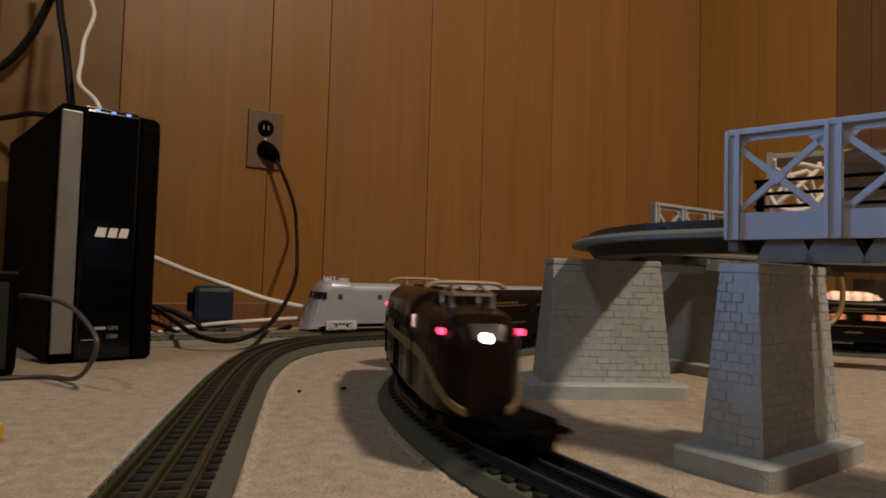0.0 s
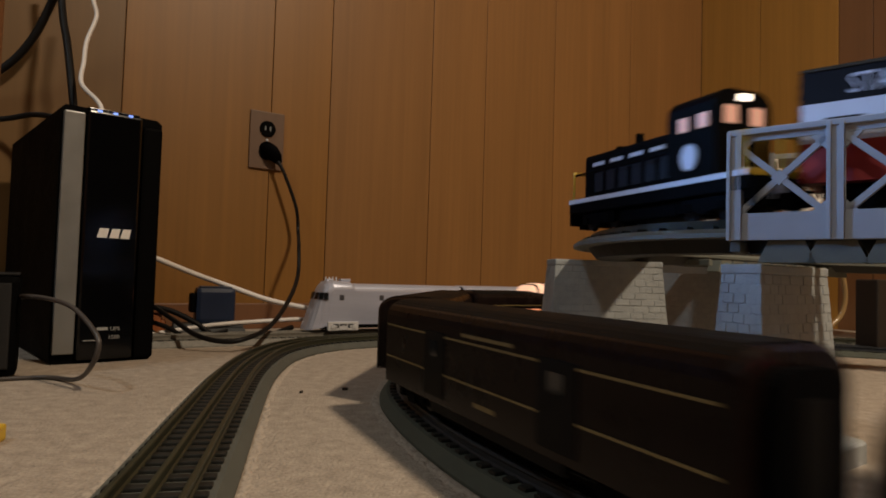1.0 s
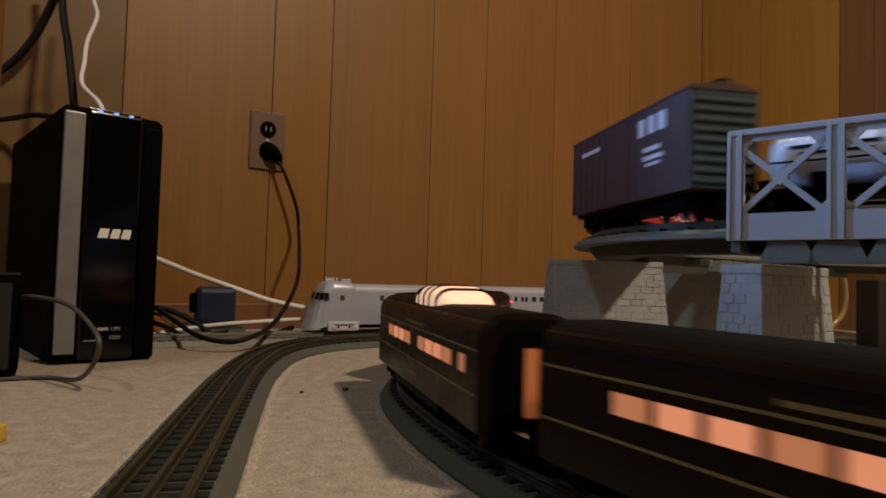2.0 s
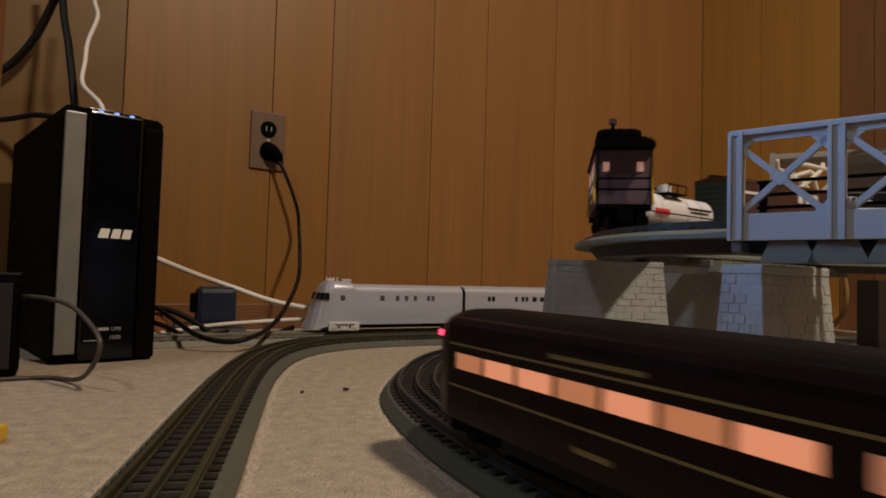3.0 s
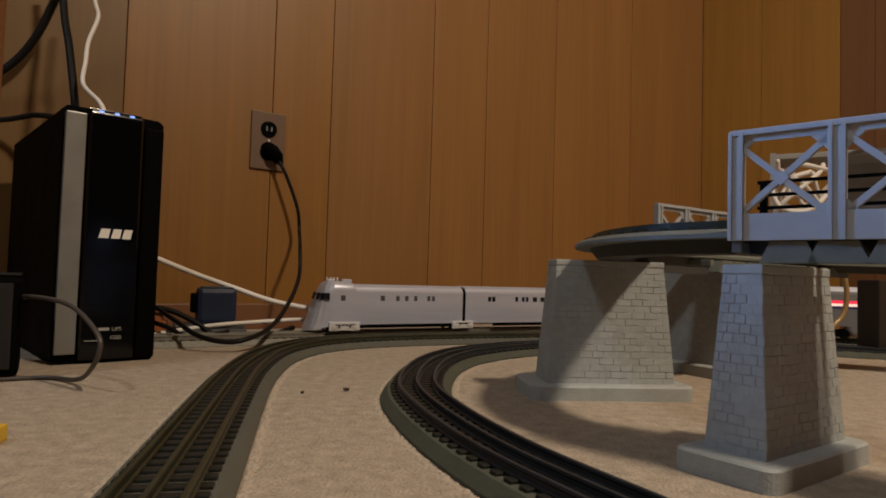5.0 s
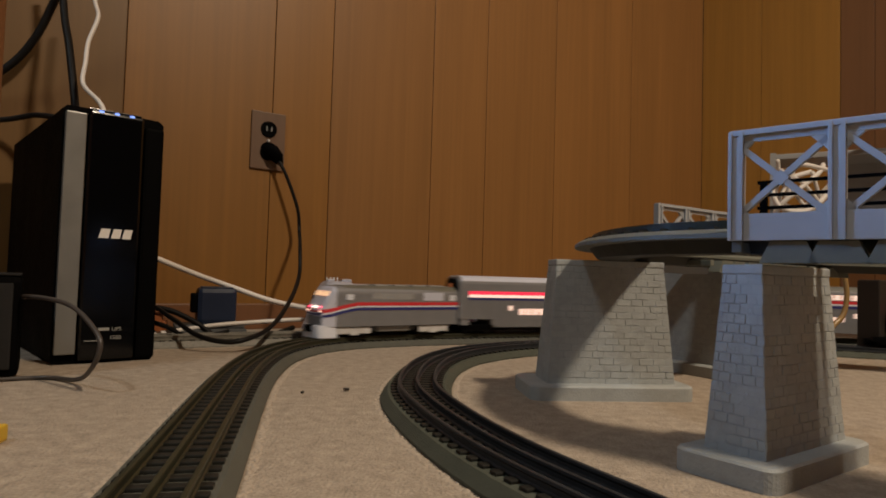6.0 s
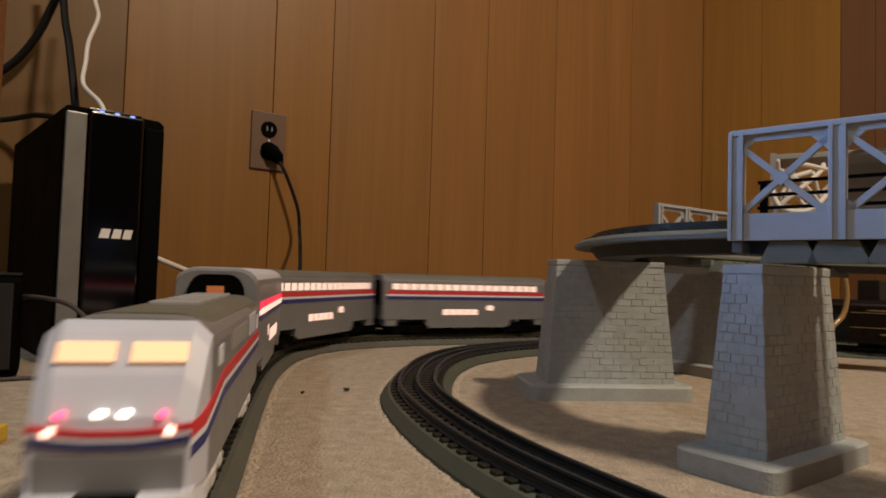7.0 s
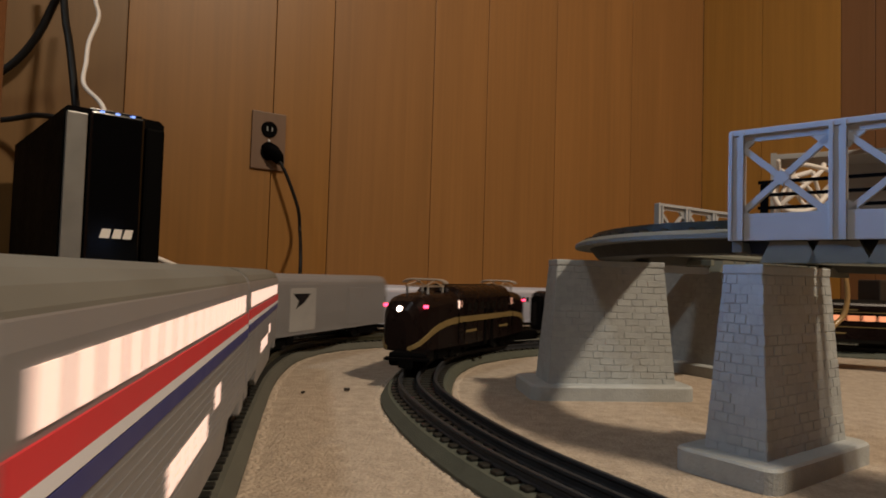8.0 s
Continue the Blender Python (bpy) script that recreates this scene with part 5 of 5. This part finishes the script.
def make_caboose():
    car = thing("caboose", Matrix.Identity(4), "dark brown caboose with cupola, lit windows and yellow grab rails", "model freight car", "freight cars on the elevated line")
    h, w = 0.085, 0.056
    part("body", box(-0.066, 0.066, -w / 2, w / 2, 0.018, 0.062), BOX_BROWN, car)
    part("roof", loft([ring(x, w + 0.004, 0.061, 0.069, 0.007) for x in (-h, h)]), BLACK, car)
    cup = part("cupola", box(-0.012, 0.030, -0.022, 0.022, 0.066, 0.082, 0.001), BLACK, car)
    part("cupola_roof", loft([ring(x, 0.048, 0.081, 0.086, 0.004) for x in (-0.015, 0.033)]), BLACK, cup)
    part("stove_pipe", rod((-0.03, 0.008, 0.066), (-0.03, 0.008, 0.088), 0.002, 8), BLACK, car)
    part("pipe_cap", rod((-0.03, 0.008, 0.087), (-0.03, 0.008, 0.091), 0.0045, 8), BOX_BROWN, car)
    for s in (-1, 1):
        for k in (-0.045, -0.018, 0.018, 0.045):
            part("window", box(k - 0.0045, k + 0.0045, min(s * 0.0275, s * 0.0285), max(s * 0.0275, s * 0.0285), 0.043, 0.054, 0.0005), LIT_PINK, car, "warm lit window")
        for k in (0.0, 0.019):
            part("cupola_window", box(k - 0.006, k + 0.006, min(s * 0.0215, s * 0.0226), max(s * 0.0215, s * 0.0226), 0.070, 0.079), WINDOW_PALE, cup)
        part("letter_bar", box(-0.035, 0.035, min(s * 0.028, s * 0.0285), max(s * 0.028, s * 0.0285), 0.034, 0.038), WHITE, car)
        part("number_bar", box(-0.012, 0.012, min(s * 0.028, s * 0.0285), max(s * 0.028, s * 0.0285), 0.026, 0.029), WHITE, car)
        for e in (-1, 1):
            part("grab_rail", tube([(e * 0.067, s * 0.0285, 0.046), (e * 0.070, s * 0.029, 0.030), (e * 0.080, s * 0.029, 0.020)], 0.0011, 6), YELLOW, car, "yellow grab rail")
    for e in (-1, 1):
        part("platform", box(min(e * 0.066, e * h), max(e * 0.066, e * h), -0.027, 0.027, 0.015, 0.019, 0.0006), BLACK, car)
        for y in (-0.026, 0.026):
            part("roof_post", rod((e * (h - 0.002), y, 0.019), (e * (h - 0.002), y, 0.063), 0.0012, 6), BLACK, car)
        for z in (0.030, 0.038):
            part("end_rail", rod((e * (h - 0.002), -0.026, z), (e * (h - 0.002), 0.026, z), 0.0009, 6), BLACK, car)
        part("end_wall", box(min(e * 0.066, e * 0.0668), max(e * 0.066, e * 0.0668), -0.027, 0.027, 0.019, 0.061), END_BLUE_LIT, car)
        part("end_door", box(min(e * 0.0666, e * 0.0676), max(e * 0.0666, e * 0.0676), -0.008, 0.008, 0.02, 0.055), END_BLUE_LIT, car)
        for y in (-0.017, 0.017):
            part("end_window", box(min(e * 0.0666, e * 0.0676), max(e * 0.0666, e * 0.0676), y - 0.0032, y + 0.0032, 0.045, 0.052), LIT_PINK, car, "warm lit window")
        make_truck(car, e * 0.05, base=0.030, w=0.042)
        make_coupler(car, e * h, e)
    part("underframe", box(-0.07, 0.07, -0.02, 0.02, 0.011, 0.0185), BLACK, car)
    return car


# ---- small things round the layout ----
def make_outlet():
    rot = Matrix(((ALONG.x, INTO.x, 0), (ALONG.y, INTO.y, 0), (0, 0, 1))).to_4x4()
    m = Matrix.Translation(on_wall(0.033, 0.374)) @ rot
    o = thing("wall_outlet", m, "brown wood-grain wall outlet plate with black sockets", "outlet")
    part("plate", box(-0.0345, 0.0345, -0.005, 0.0, -0.0575, 0.0575, 0.0012), WOOD_PLATE, o)
    for z in (0.023, -0.023):
        bm = bmesh.new()
        bmesh.ops.create_cone(bm, cap_ends=True, segments=20, radius1=0.0165, radius2=0.0158, depth=0.004, matrix=Matrix.Translation((0.0, -0.006, z)) @ Matrix.Rotation(math.pi / 2, 4, "X"))
        part("socket", bm, BLACK, o, "round black socket")
        for x in (-0.005, 0.005):
            part("slot", box(x - 0.001, x + 0.001, -0.0086, -0.0078, z - 0.004, z + 0.005), MARK_GREY, o)
    bm = bmesh.new()
    bmesh.ops.create_uvsphere(bm, u_segments=10, v_segments=6, radius=0.003, matrix=Matrix.Translation((0, -0.0055, 0)))
    part("screw", bm, TRUCK_SILVER, o, "bright plate screw")
    plug = thing("power_plug", m, "black power plug and cord hanging from the outlet", "power cord")
    secs = []
    for t, r in ((0, 0.0125), (0.3, 0.0145), (0.65, 0.012), (1.0, 0.006)):
        c = Vector((-0.003 + 0.022 * t, -0.008 - 0.018 * math.sin(t * 2), -0.014 - 0.030 * t))
        secs.append([c + Vector((r * math.cos(a), -0.5 * r * math.cos(a) * 0.3 - 0.7 * r * math.sin(a), r * 0.8 * math.sin(a))) for a in (2 * math.pi * k / 12 for k in range(12))])
    part("plug_body", loft(secs), BLACK, plug, smooth=True)
    pts = [(0.017, -0.024, -0.042), (0.030, -0.030, -0.068), (0.055, -0.034, -0.133), (0.060, -0.036, -0.18)]
    loop = [(-0.271, 1.2, 0.159), (-0.262, 1.16, 0.106), (-0.254, 1.06, 0.064), (-0.256, 0.96, 0.031), (-0.27, 0.895, 0.019), (-0.296, 0.88, 0.015), (-0.337, 0.885, 0.022), (-0.384, 0.92, 0.039), (-0.425, 0.95, 0.055)]
    pts += [tuple(m.inverted() @ Vector(p)) for p in loop]
    part("cord", tube(pts, 0.0036), BLACK_CORD, plug, smooth=True)


def make_cord(name, label, pts, r, mat, category="cable"):
    ob = new(name, finish(tube(pts, r), name, mat, True))
    return tagged(ob, label, category)


def make_cords():
    make_cord("white_cable", "thick white cable sagging behind the backup unit", [(-0.50, 0.985, 0.15), (-0.442, 0.98, 0.129), (-0.393, 1.02, 0.105), (-0.332, 1.03, 0.084), (-0.282, 1.05, 0.066), (-0.222, 1.085, 0.052), (-0.17, 1.14, 0.04)], 0.0042, WHITE_CORD)
    make_cord("white_cable", "white cable lying along the baseboard", [(-0.44, 0.93, 0.012), (-0.421, 0.95, 0.016), (-0.383, 0.98, 0.023), (-0.338, 1.0, 0.029), (-0.275, 1.04, 0.033), (-0.229, 1.09, 0.033), (-0.18, 1.15, 0.02)], 0.0035, WHITE_CORD)
    make_cord("thin_white_cable", "thin white cord rising from the backup unit", [(-0.55, 0.96, 0.60), (-0.543, 0.95, 0.525), (-0.536, 0.95, 0.494), (-0.540, 0.935, 0.45), (-0.534, 0.92, 0.414), (-0.524, 0.90, 0.375), (-0.474, 0.86, 0.335), (-0.46, 0.85, 0.298)], 0.0032, WHITE_CORD)
    make_cord("black_cable", "thick black cable hanging on the wall", [(-0.60, 1.0, 0.62), (-0.633, 1.0, 0.544), (-0.665, 1.0, 0.474), (-0.707, 0.99, 0.418), (-0.78, 0.96, 0.36)], 0.006, BLACK_CORD)
    make_cord("black_cable", "black cable dropping behind the backup unit", [(-0.622, 0.985, 0.60), (-0.61, 0.98, 0.536), (-0.595, 0.965, 0.49), (-0.578, 0.95, 0.449), (-0.547, 0.92, 0.357), (-0.54, 0.92, 0.30)], 0.0055, BLACK_CORD)
    make_cord("black_cable", "black cable running level behind the backup unit", [(-0.80, 0.96, 0.33), (-0.703, 0.985, 0.339), (-0.645, 0.98, 0.347), (-0.60, 0.96, 0.34)], 0.0045, BLACK_CORD)
    for k, pts in enumerate((((-0.46, 0.97, 0.055), (-0.42, 0.98, 0.05), (-0.38, 0.985, 0.032), (-0.35, 0.985, 0.012), (-0.33, 0.985, 0.005), (-0.29, 1.02, 0.006), (-0.25, 1.08, 0.02)),
                              ((-0.45, 0.96, 0.036), (-0.41, 0.955, 0.026), (-0.37, 0.95, 0.008), (-0.335, 0.955, 0.005), (-0.31, 0.98, 0.006), (-0.30, 1.02, 0.008)),
                              ((-0.46, 0.965, 0.046), (-0.43, 0.955, 0.018), (-0.40, 0.948, 0.009), (-0.36, 0.962, 0.012), (-0.33, 0.99, 0.02)))):
        make_cord("tangled_cable", "tangled black cord lying on the carpet by the wall", pts, 0.0042 - 0.0006 * k, BLACK_CORD)
    make_cord("grey_cable", "thin grey cord looping from the black box to the carpet", [(-0.43, 0.655, 0.08), (-0.419, 0.64, 0.082), (-0.381, 0.62, 0.081), (-0.347, 0.60, 0.075), (-0.317, 0.58, 0.059), (-0.304, 0.57, 0.045), (-0.312, 0.575, 0.025), (-0.345, 0.61, 0.006), (-0.39, 0.635, 0.0025), (-0.44, 0.61, 0.0025), (-0.50, 0.60, 0.0025)], 0.0023, GREY_CORD)
    make_cord("silver_ribbon", "short pale wire end on the carpet", [(-0.43, 0.935, 0.010), (-0.405, 0.925, 0.012), (-0.385, 0.93, 0.013)], 0.002, WHITE_CORD)


def make_clutter():
    b = thing("speaker_box", pose(-0.4915, 0.6555, 0, 0, 0, 33), "small black box-shaped speaker standing on the carpet", "speaker")
    part("cabinet", box(-0.06, 0.05, -0.045, 0.055, 0, 0.103, 0.008), BLACK, b)
    part("front_grille", box(-0.052, 0.042, -0.0475, -0.0445, 0.008, 0.095, 0.002), GRILLE, b)
    part("top_edge", box(-0.058, 0.048, -0.043, 0.053, 0.1025, 0.1045, 0.001), GRILLE, b)
    a = thing("power_adapter", pose(-0.362, 1.02, 0.028, 0, 0, 25), "dark blue-black plug-in adapter block on a grey pad", "adapter")
    part("housing", box(-0.030, 0.030, -0.022, 0.022, 0.0, 0.058, 0.008), ADAPTER, a)
    part("top_face", box(-0.024, 0.024, -0.018, 0.018, 0.0572, 0.0592, 0.001), ADAPTER, a)
    part("socket_end", box(-0.038, -0.028, -0.016, 0.016, 0.018, 0.048, 0.003), BLACK, a)
    p = thing("grey_pad", pose(-0.37, 1.015, 0, 0, 0, 25), "flat dark grey pad or tray on the carpet", "pad")
    part("base", box(-0.055, 0.055, -0.03, 0.03, 0, 0.022, 0.004), PAD_GREY, p)
    part("lid", box(-0.052, 0.052, -0.027, 0.027, 0.0215, 0.0285, 0.003), PAD_GREY, p)
    o = thing("orange_connector", pose(-0.452, 0.985, 0.0, 0, 0, 20), "dull orange plug lying among black cords", "plug")
    part("shell", box(-0.02, 0.02, -0.010, 0.010, 0.0, 0.046, 0.005), ORANGE, o)
    part("collar", box(0.018, 0.026, -0.008, 0.008, 0.008, 0.034, 0.003), ORANGE, o)
    y = thing("yellow_block", pose(-0.291, 0.405, 0, 0, 0, 12), "small yellow plastic block on the carpet", "toy block")
    part("base", box(-0.016, 0.014, -0.010, 0.010, 0, 0.011, 0.002), YELLOW, y)
    part("stud", box(-0.010, 0.004, -0.006, 0.006, 0.0105, 0.0135, 0.001), YELLOW, y)
    w = thing("wooden_post", pose(-0.455, 0.60, 0, 0, 0, 0), "dark reddish wooden post beside the cables", "post")
    part("shaft", box(-0.02, 0.0185, -0.015, 0.015, 0, 0.9, 0.004), WOOD_DARK, w)
    part("foot", box(-0.024, 0.020, -0.019, 0.019, 0, 0.012, 0.003), WOOD_DARK, w)
    leg = thing("support_block", pose(0.737, 1.075, 0, 0, 0, 20), "dark square support block standing beside the tracks", "support")
    part("shaft", box(-0.020, 0.020, -0.020, 0.020, 0.012, 0.13, 0.003), LEG_DARK, leg)
    part("foot", box(-0.026, 0.026, -0.026, 0.026, 0, 0.013, 0.003), LEG_DARK, leg)
    lint = thing("carpet_speck", pose(-0.09, 0.621, 0.002, 0, 0, 20), "tiny brown speck of debris on the carpet", "debris")
    part("fleck", box(-0.0028, 0.0028, -0.0015, 0.0015, -0.001, 0.0015, 0.0006), LEG_DARK, lint)
    lint = thing("carpet_speck", pose(-0.128, 0.60, 0.002, 0, 0, 70), "tiny brown speck of debris on the carpet", "debris")
    part("fleck", box(-0.0018, 0.0018, -0.0010, 0.0010, -0.001, 0.0012, 0.0004), LEG_DARK, lint)


def make_railing():
    """Black trackside fence along the far side of the near bridge."""
    f = thing("trackside_fence", pose(0.224, 0.442, 0.1462, 0, 0, -41), "black plastic railing with three bars behind the bridge", "railing")
    for z in (0.023, 0.032, 0.041):
        part("bar", box(-0.004, 0.34, -0.0011, 0.0011, z - 0.0011, z + 0.0011), BLACK, f)
    for k in range(9):
        part("post", box(k * 0.042 - 0.0024, k * 0.042 + 0.0024, -0.0016, 0.0016, 0.0, 0.042, 0.0003), BLACK, f)
    part("plinth", box(-0.008, 0.345, -0.004, 0.004, 0.0, 0.003), DECK_GREY, f)


def make_bundle():
    """White cords heaped on a small grey shelf unit in the far corner."""
    shelf = thing("grey_shelf_unit", pose(0.92, 1.36, 0, 0, 0, -30), "grey metal shelf unit standing in the corner", "shelf")
    for z in (0.245, 0.395):
        part("shelf_board", box(-0.19, 0.16, -0.06, 0.06, z, z + 0.012, 0.002), SHELF_GREY, shelf)
    for x in (-0.185, 0.155):
        for y in (-0.055, 0.055):
            part("upright", box(x - 0.006, x + 0.006, y - 0.006, y + 0.006, 0, 0.41), SHELF_GREY, shelf)
    part("back_panel", box(-0.05, 0.16, 0.055, 0.060, 0.25, 0.40), SHELF_GREY, shelf)
    rnd = random.Random(8)
    base = Vector((0.74, 1.32, 0.262))
    for k in range(5):
        pts = []
        a0 = rnd.uniform(0, 6)
        for j in range(7):
            a = a0 + j * 0.8
            pts.append(base + Vector((0.05 * math.cos(a) + rnd.uniform(-0.012, 0.03), 0.02 * math.sin(a), 0.055 + 0.05 * math.sin(a * 1.1 + k) + rnd.uniform(-0.01, 0.012))))
        make_cord("white_cord_loop", "loose loop of white cord heaped on the shelf", pts, 0.0055 - 0.0004 * k, WHITE_CORD)
    make_cord("white_cord_loop", "white cord arching over the shelf", [(0.80, 1.30, 0.408), (0.82, 1.29, 0.430), (0.87, 1.28, 0.445), (0.93, 1.26, 0.442), (0.98, 1.25, 0.42)], 0.006, WHITE_CORD)
    make_cord("amber_tube", "curved translucent amber tube beside the pier", [(0.60, 0.955, 0.16), (0.61, 0.955, 0.11), (0.605, 0.955, 0.075), (0.585, 0.95, 0.055), (0.572, 0.945, 0.03), (0.57, 0.945, 0.002)], 0.004, AMBER)
    beam = thing("cross_beam", pose(0.318, 0.81, 0.1345, 0, 0, -2), "pale grey beam laid across the pier tops", "beam")
    part("flange", box(-0.075, 0.075, -0.02, 0.02, 0.006, 0.009, 0.0006), BRIDGE_GREY, beam)
    part("web", box(-0.072, 0.072, -0.004, 0.004, -0.0075, 0.0065), BRIDGE_GREY, beam)


# ---- build ----
make_room()
make_tufts()
make_tracks()
make_elevated()
make_bridge((0.1755, 0.3865), -41, 0.44, 6, 0.1415, 0.0)
make_bridge((0.292, 0.684), 34, 0.36, 5, 0.1415, 0.096)
make_ups()
make_outlet()
make_cords()
make_clutter()
make_railing()
make_bundle()

# the parked streamliner
START = SIDING.near(-0.2246, 1.035)
for k in range(3):
    c = make_streamliner(k == 0)
    m = SIDING.ride(START + 0.146 + 0.2975 * k, 0.2)
    c.matrix_basis = m @ pose(0, 0, 0, 0, 0, 180) @ Matrix.Diagonal((1.03, 1, 1, 1))

TRAINS = []


def train(route, cars, steps):
    """cars: (thing, slot length, truck distance). steps: seconds and the place of the train's front along the route."""
    TRAINS.append((route, cars, steps))


def even(steps, t):
    """The front's place at t, smoothed between the steps."""
    ts, ss = [q[0] for q in steps], [q[1] for q in steps]
    lo, hi = (ss[1] - ss[0]) / (ts[1] - ts[0]), (ss[-1] - ss[-2]) / (ts[-1] - ts[-2])
    def at(u):
        if u < ts[0]:
            return ss[0] + lo * (u - ts[0])
        return ss[-1] + hi * (u - ts[-1]) if u > ts[-1] else float(np.interp(u, ts, ss))
    return sum(at(t + d) for d in (-0.3, -0.2, -0.1, 0, 0.1, 0.2, 0.3)) / 7


HEAD = INNER.near(0.035, 0.375) + 0.02
END = INNER.near(-0.017, 0.70) + 0.05
train(INNER, [(make_electric(), 0.384, 0.20), (make_heavy_car("baggage_car", 0.367), 0.370, 0.23), (make_heavy_car("coach_car", 0.335), 0.337, 0.22),
              (make_heavy_car("dome_car", 0.335), 0.337, 0.22), (make_heavy_car("observation_car", 0.337), 0.339, 0.22)],
      [(0.0, HEAD), (7.2, END - 0.32), (8.0, END)])
AM = OUTER.near(-0.124, 0.272) + OUTER.length - 7.841
second = make_superliner(False)
train(OUTER, [(make_diesel(), 0.242, 0.146), (make_superliner(True), 0.268, 0.172), (second, 0.327, 0.196), (copy_thing(second, Matrix.Identity(4)), 0.325, 0.196)] + [(make_baggage(), 0.385, 0.23)],
      [(0.0, AM + 2.83), (6.0, AM + 7.15), (6.5, AM + 7.51), (7.0, AM + 7.89), (7.6, AM + 8.32), (8.0, AM + 8.565)])
U = 0.443
UP = UPPER.near(0.163, 0.438) + UPPER.length
train(UPPER, [(make_switcher(), 0.208, 0.11), (make_boxcar(True, "red, white and navy boxcar lettered for a state's products"), 0.206, 0.13), (make_boxcar(False, "dark oxide-brown boxcar with white lettering bars and teal end"), 0.206, 0.13),
              (make_tank_car(), 0.194, 0.12), (make_caboose(), 0.148, 0.077)],
      [(0.0, UP - 0.7 * U), (8.0, UP + 7.3 * U)])
TRAINS[0][1][0][0].scale = (0.93, 1, 1)
for (ob, _, _), size in zip(TRAINS[1][1], ((1, 1, 0.93), (1.07, 1, 1.06), (1.31, 1, 1.06), (1.29, 1, 1.06), (1.52, 1, 1.12))):
    ob.scale = size
for (ob, _, _), size in zip(TRAINS[2][1], ((0.82, 0.84, 0.99), (0.77, 0.82, 1.05), (0.77, 0.82, 1.05), (0.77, 0.8, 0.92), (0.77, 0.80, 1.10))):
    ob.scale = size


def motions():
    for route, cars, steps in TRAINS:
        back = 0.0
        for ob, length, base in cars:
            walk(ob, [(k / 10, route.ride(even(steps, k / 10) - back - length / 2, base)) for k in range(81)])
            back += length


motions()
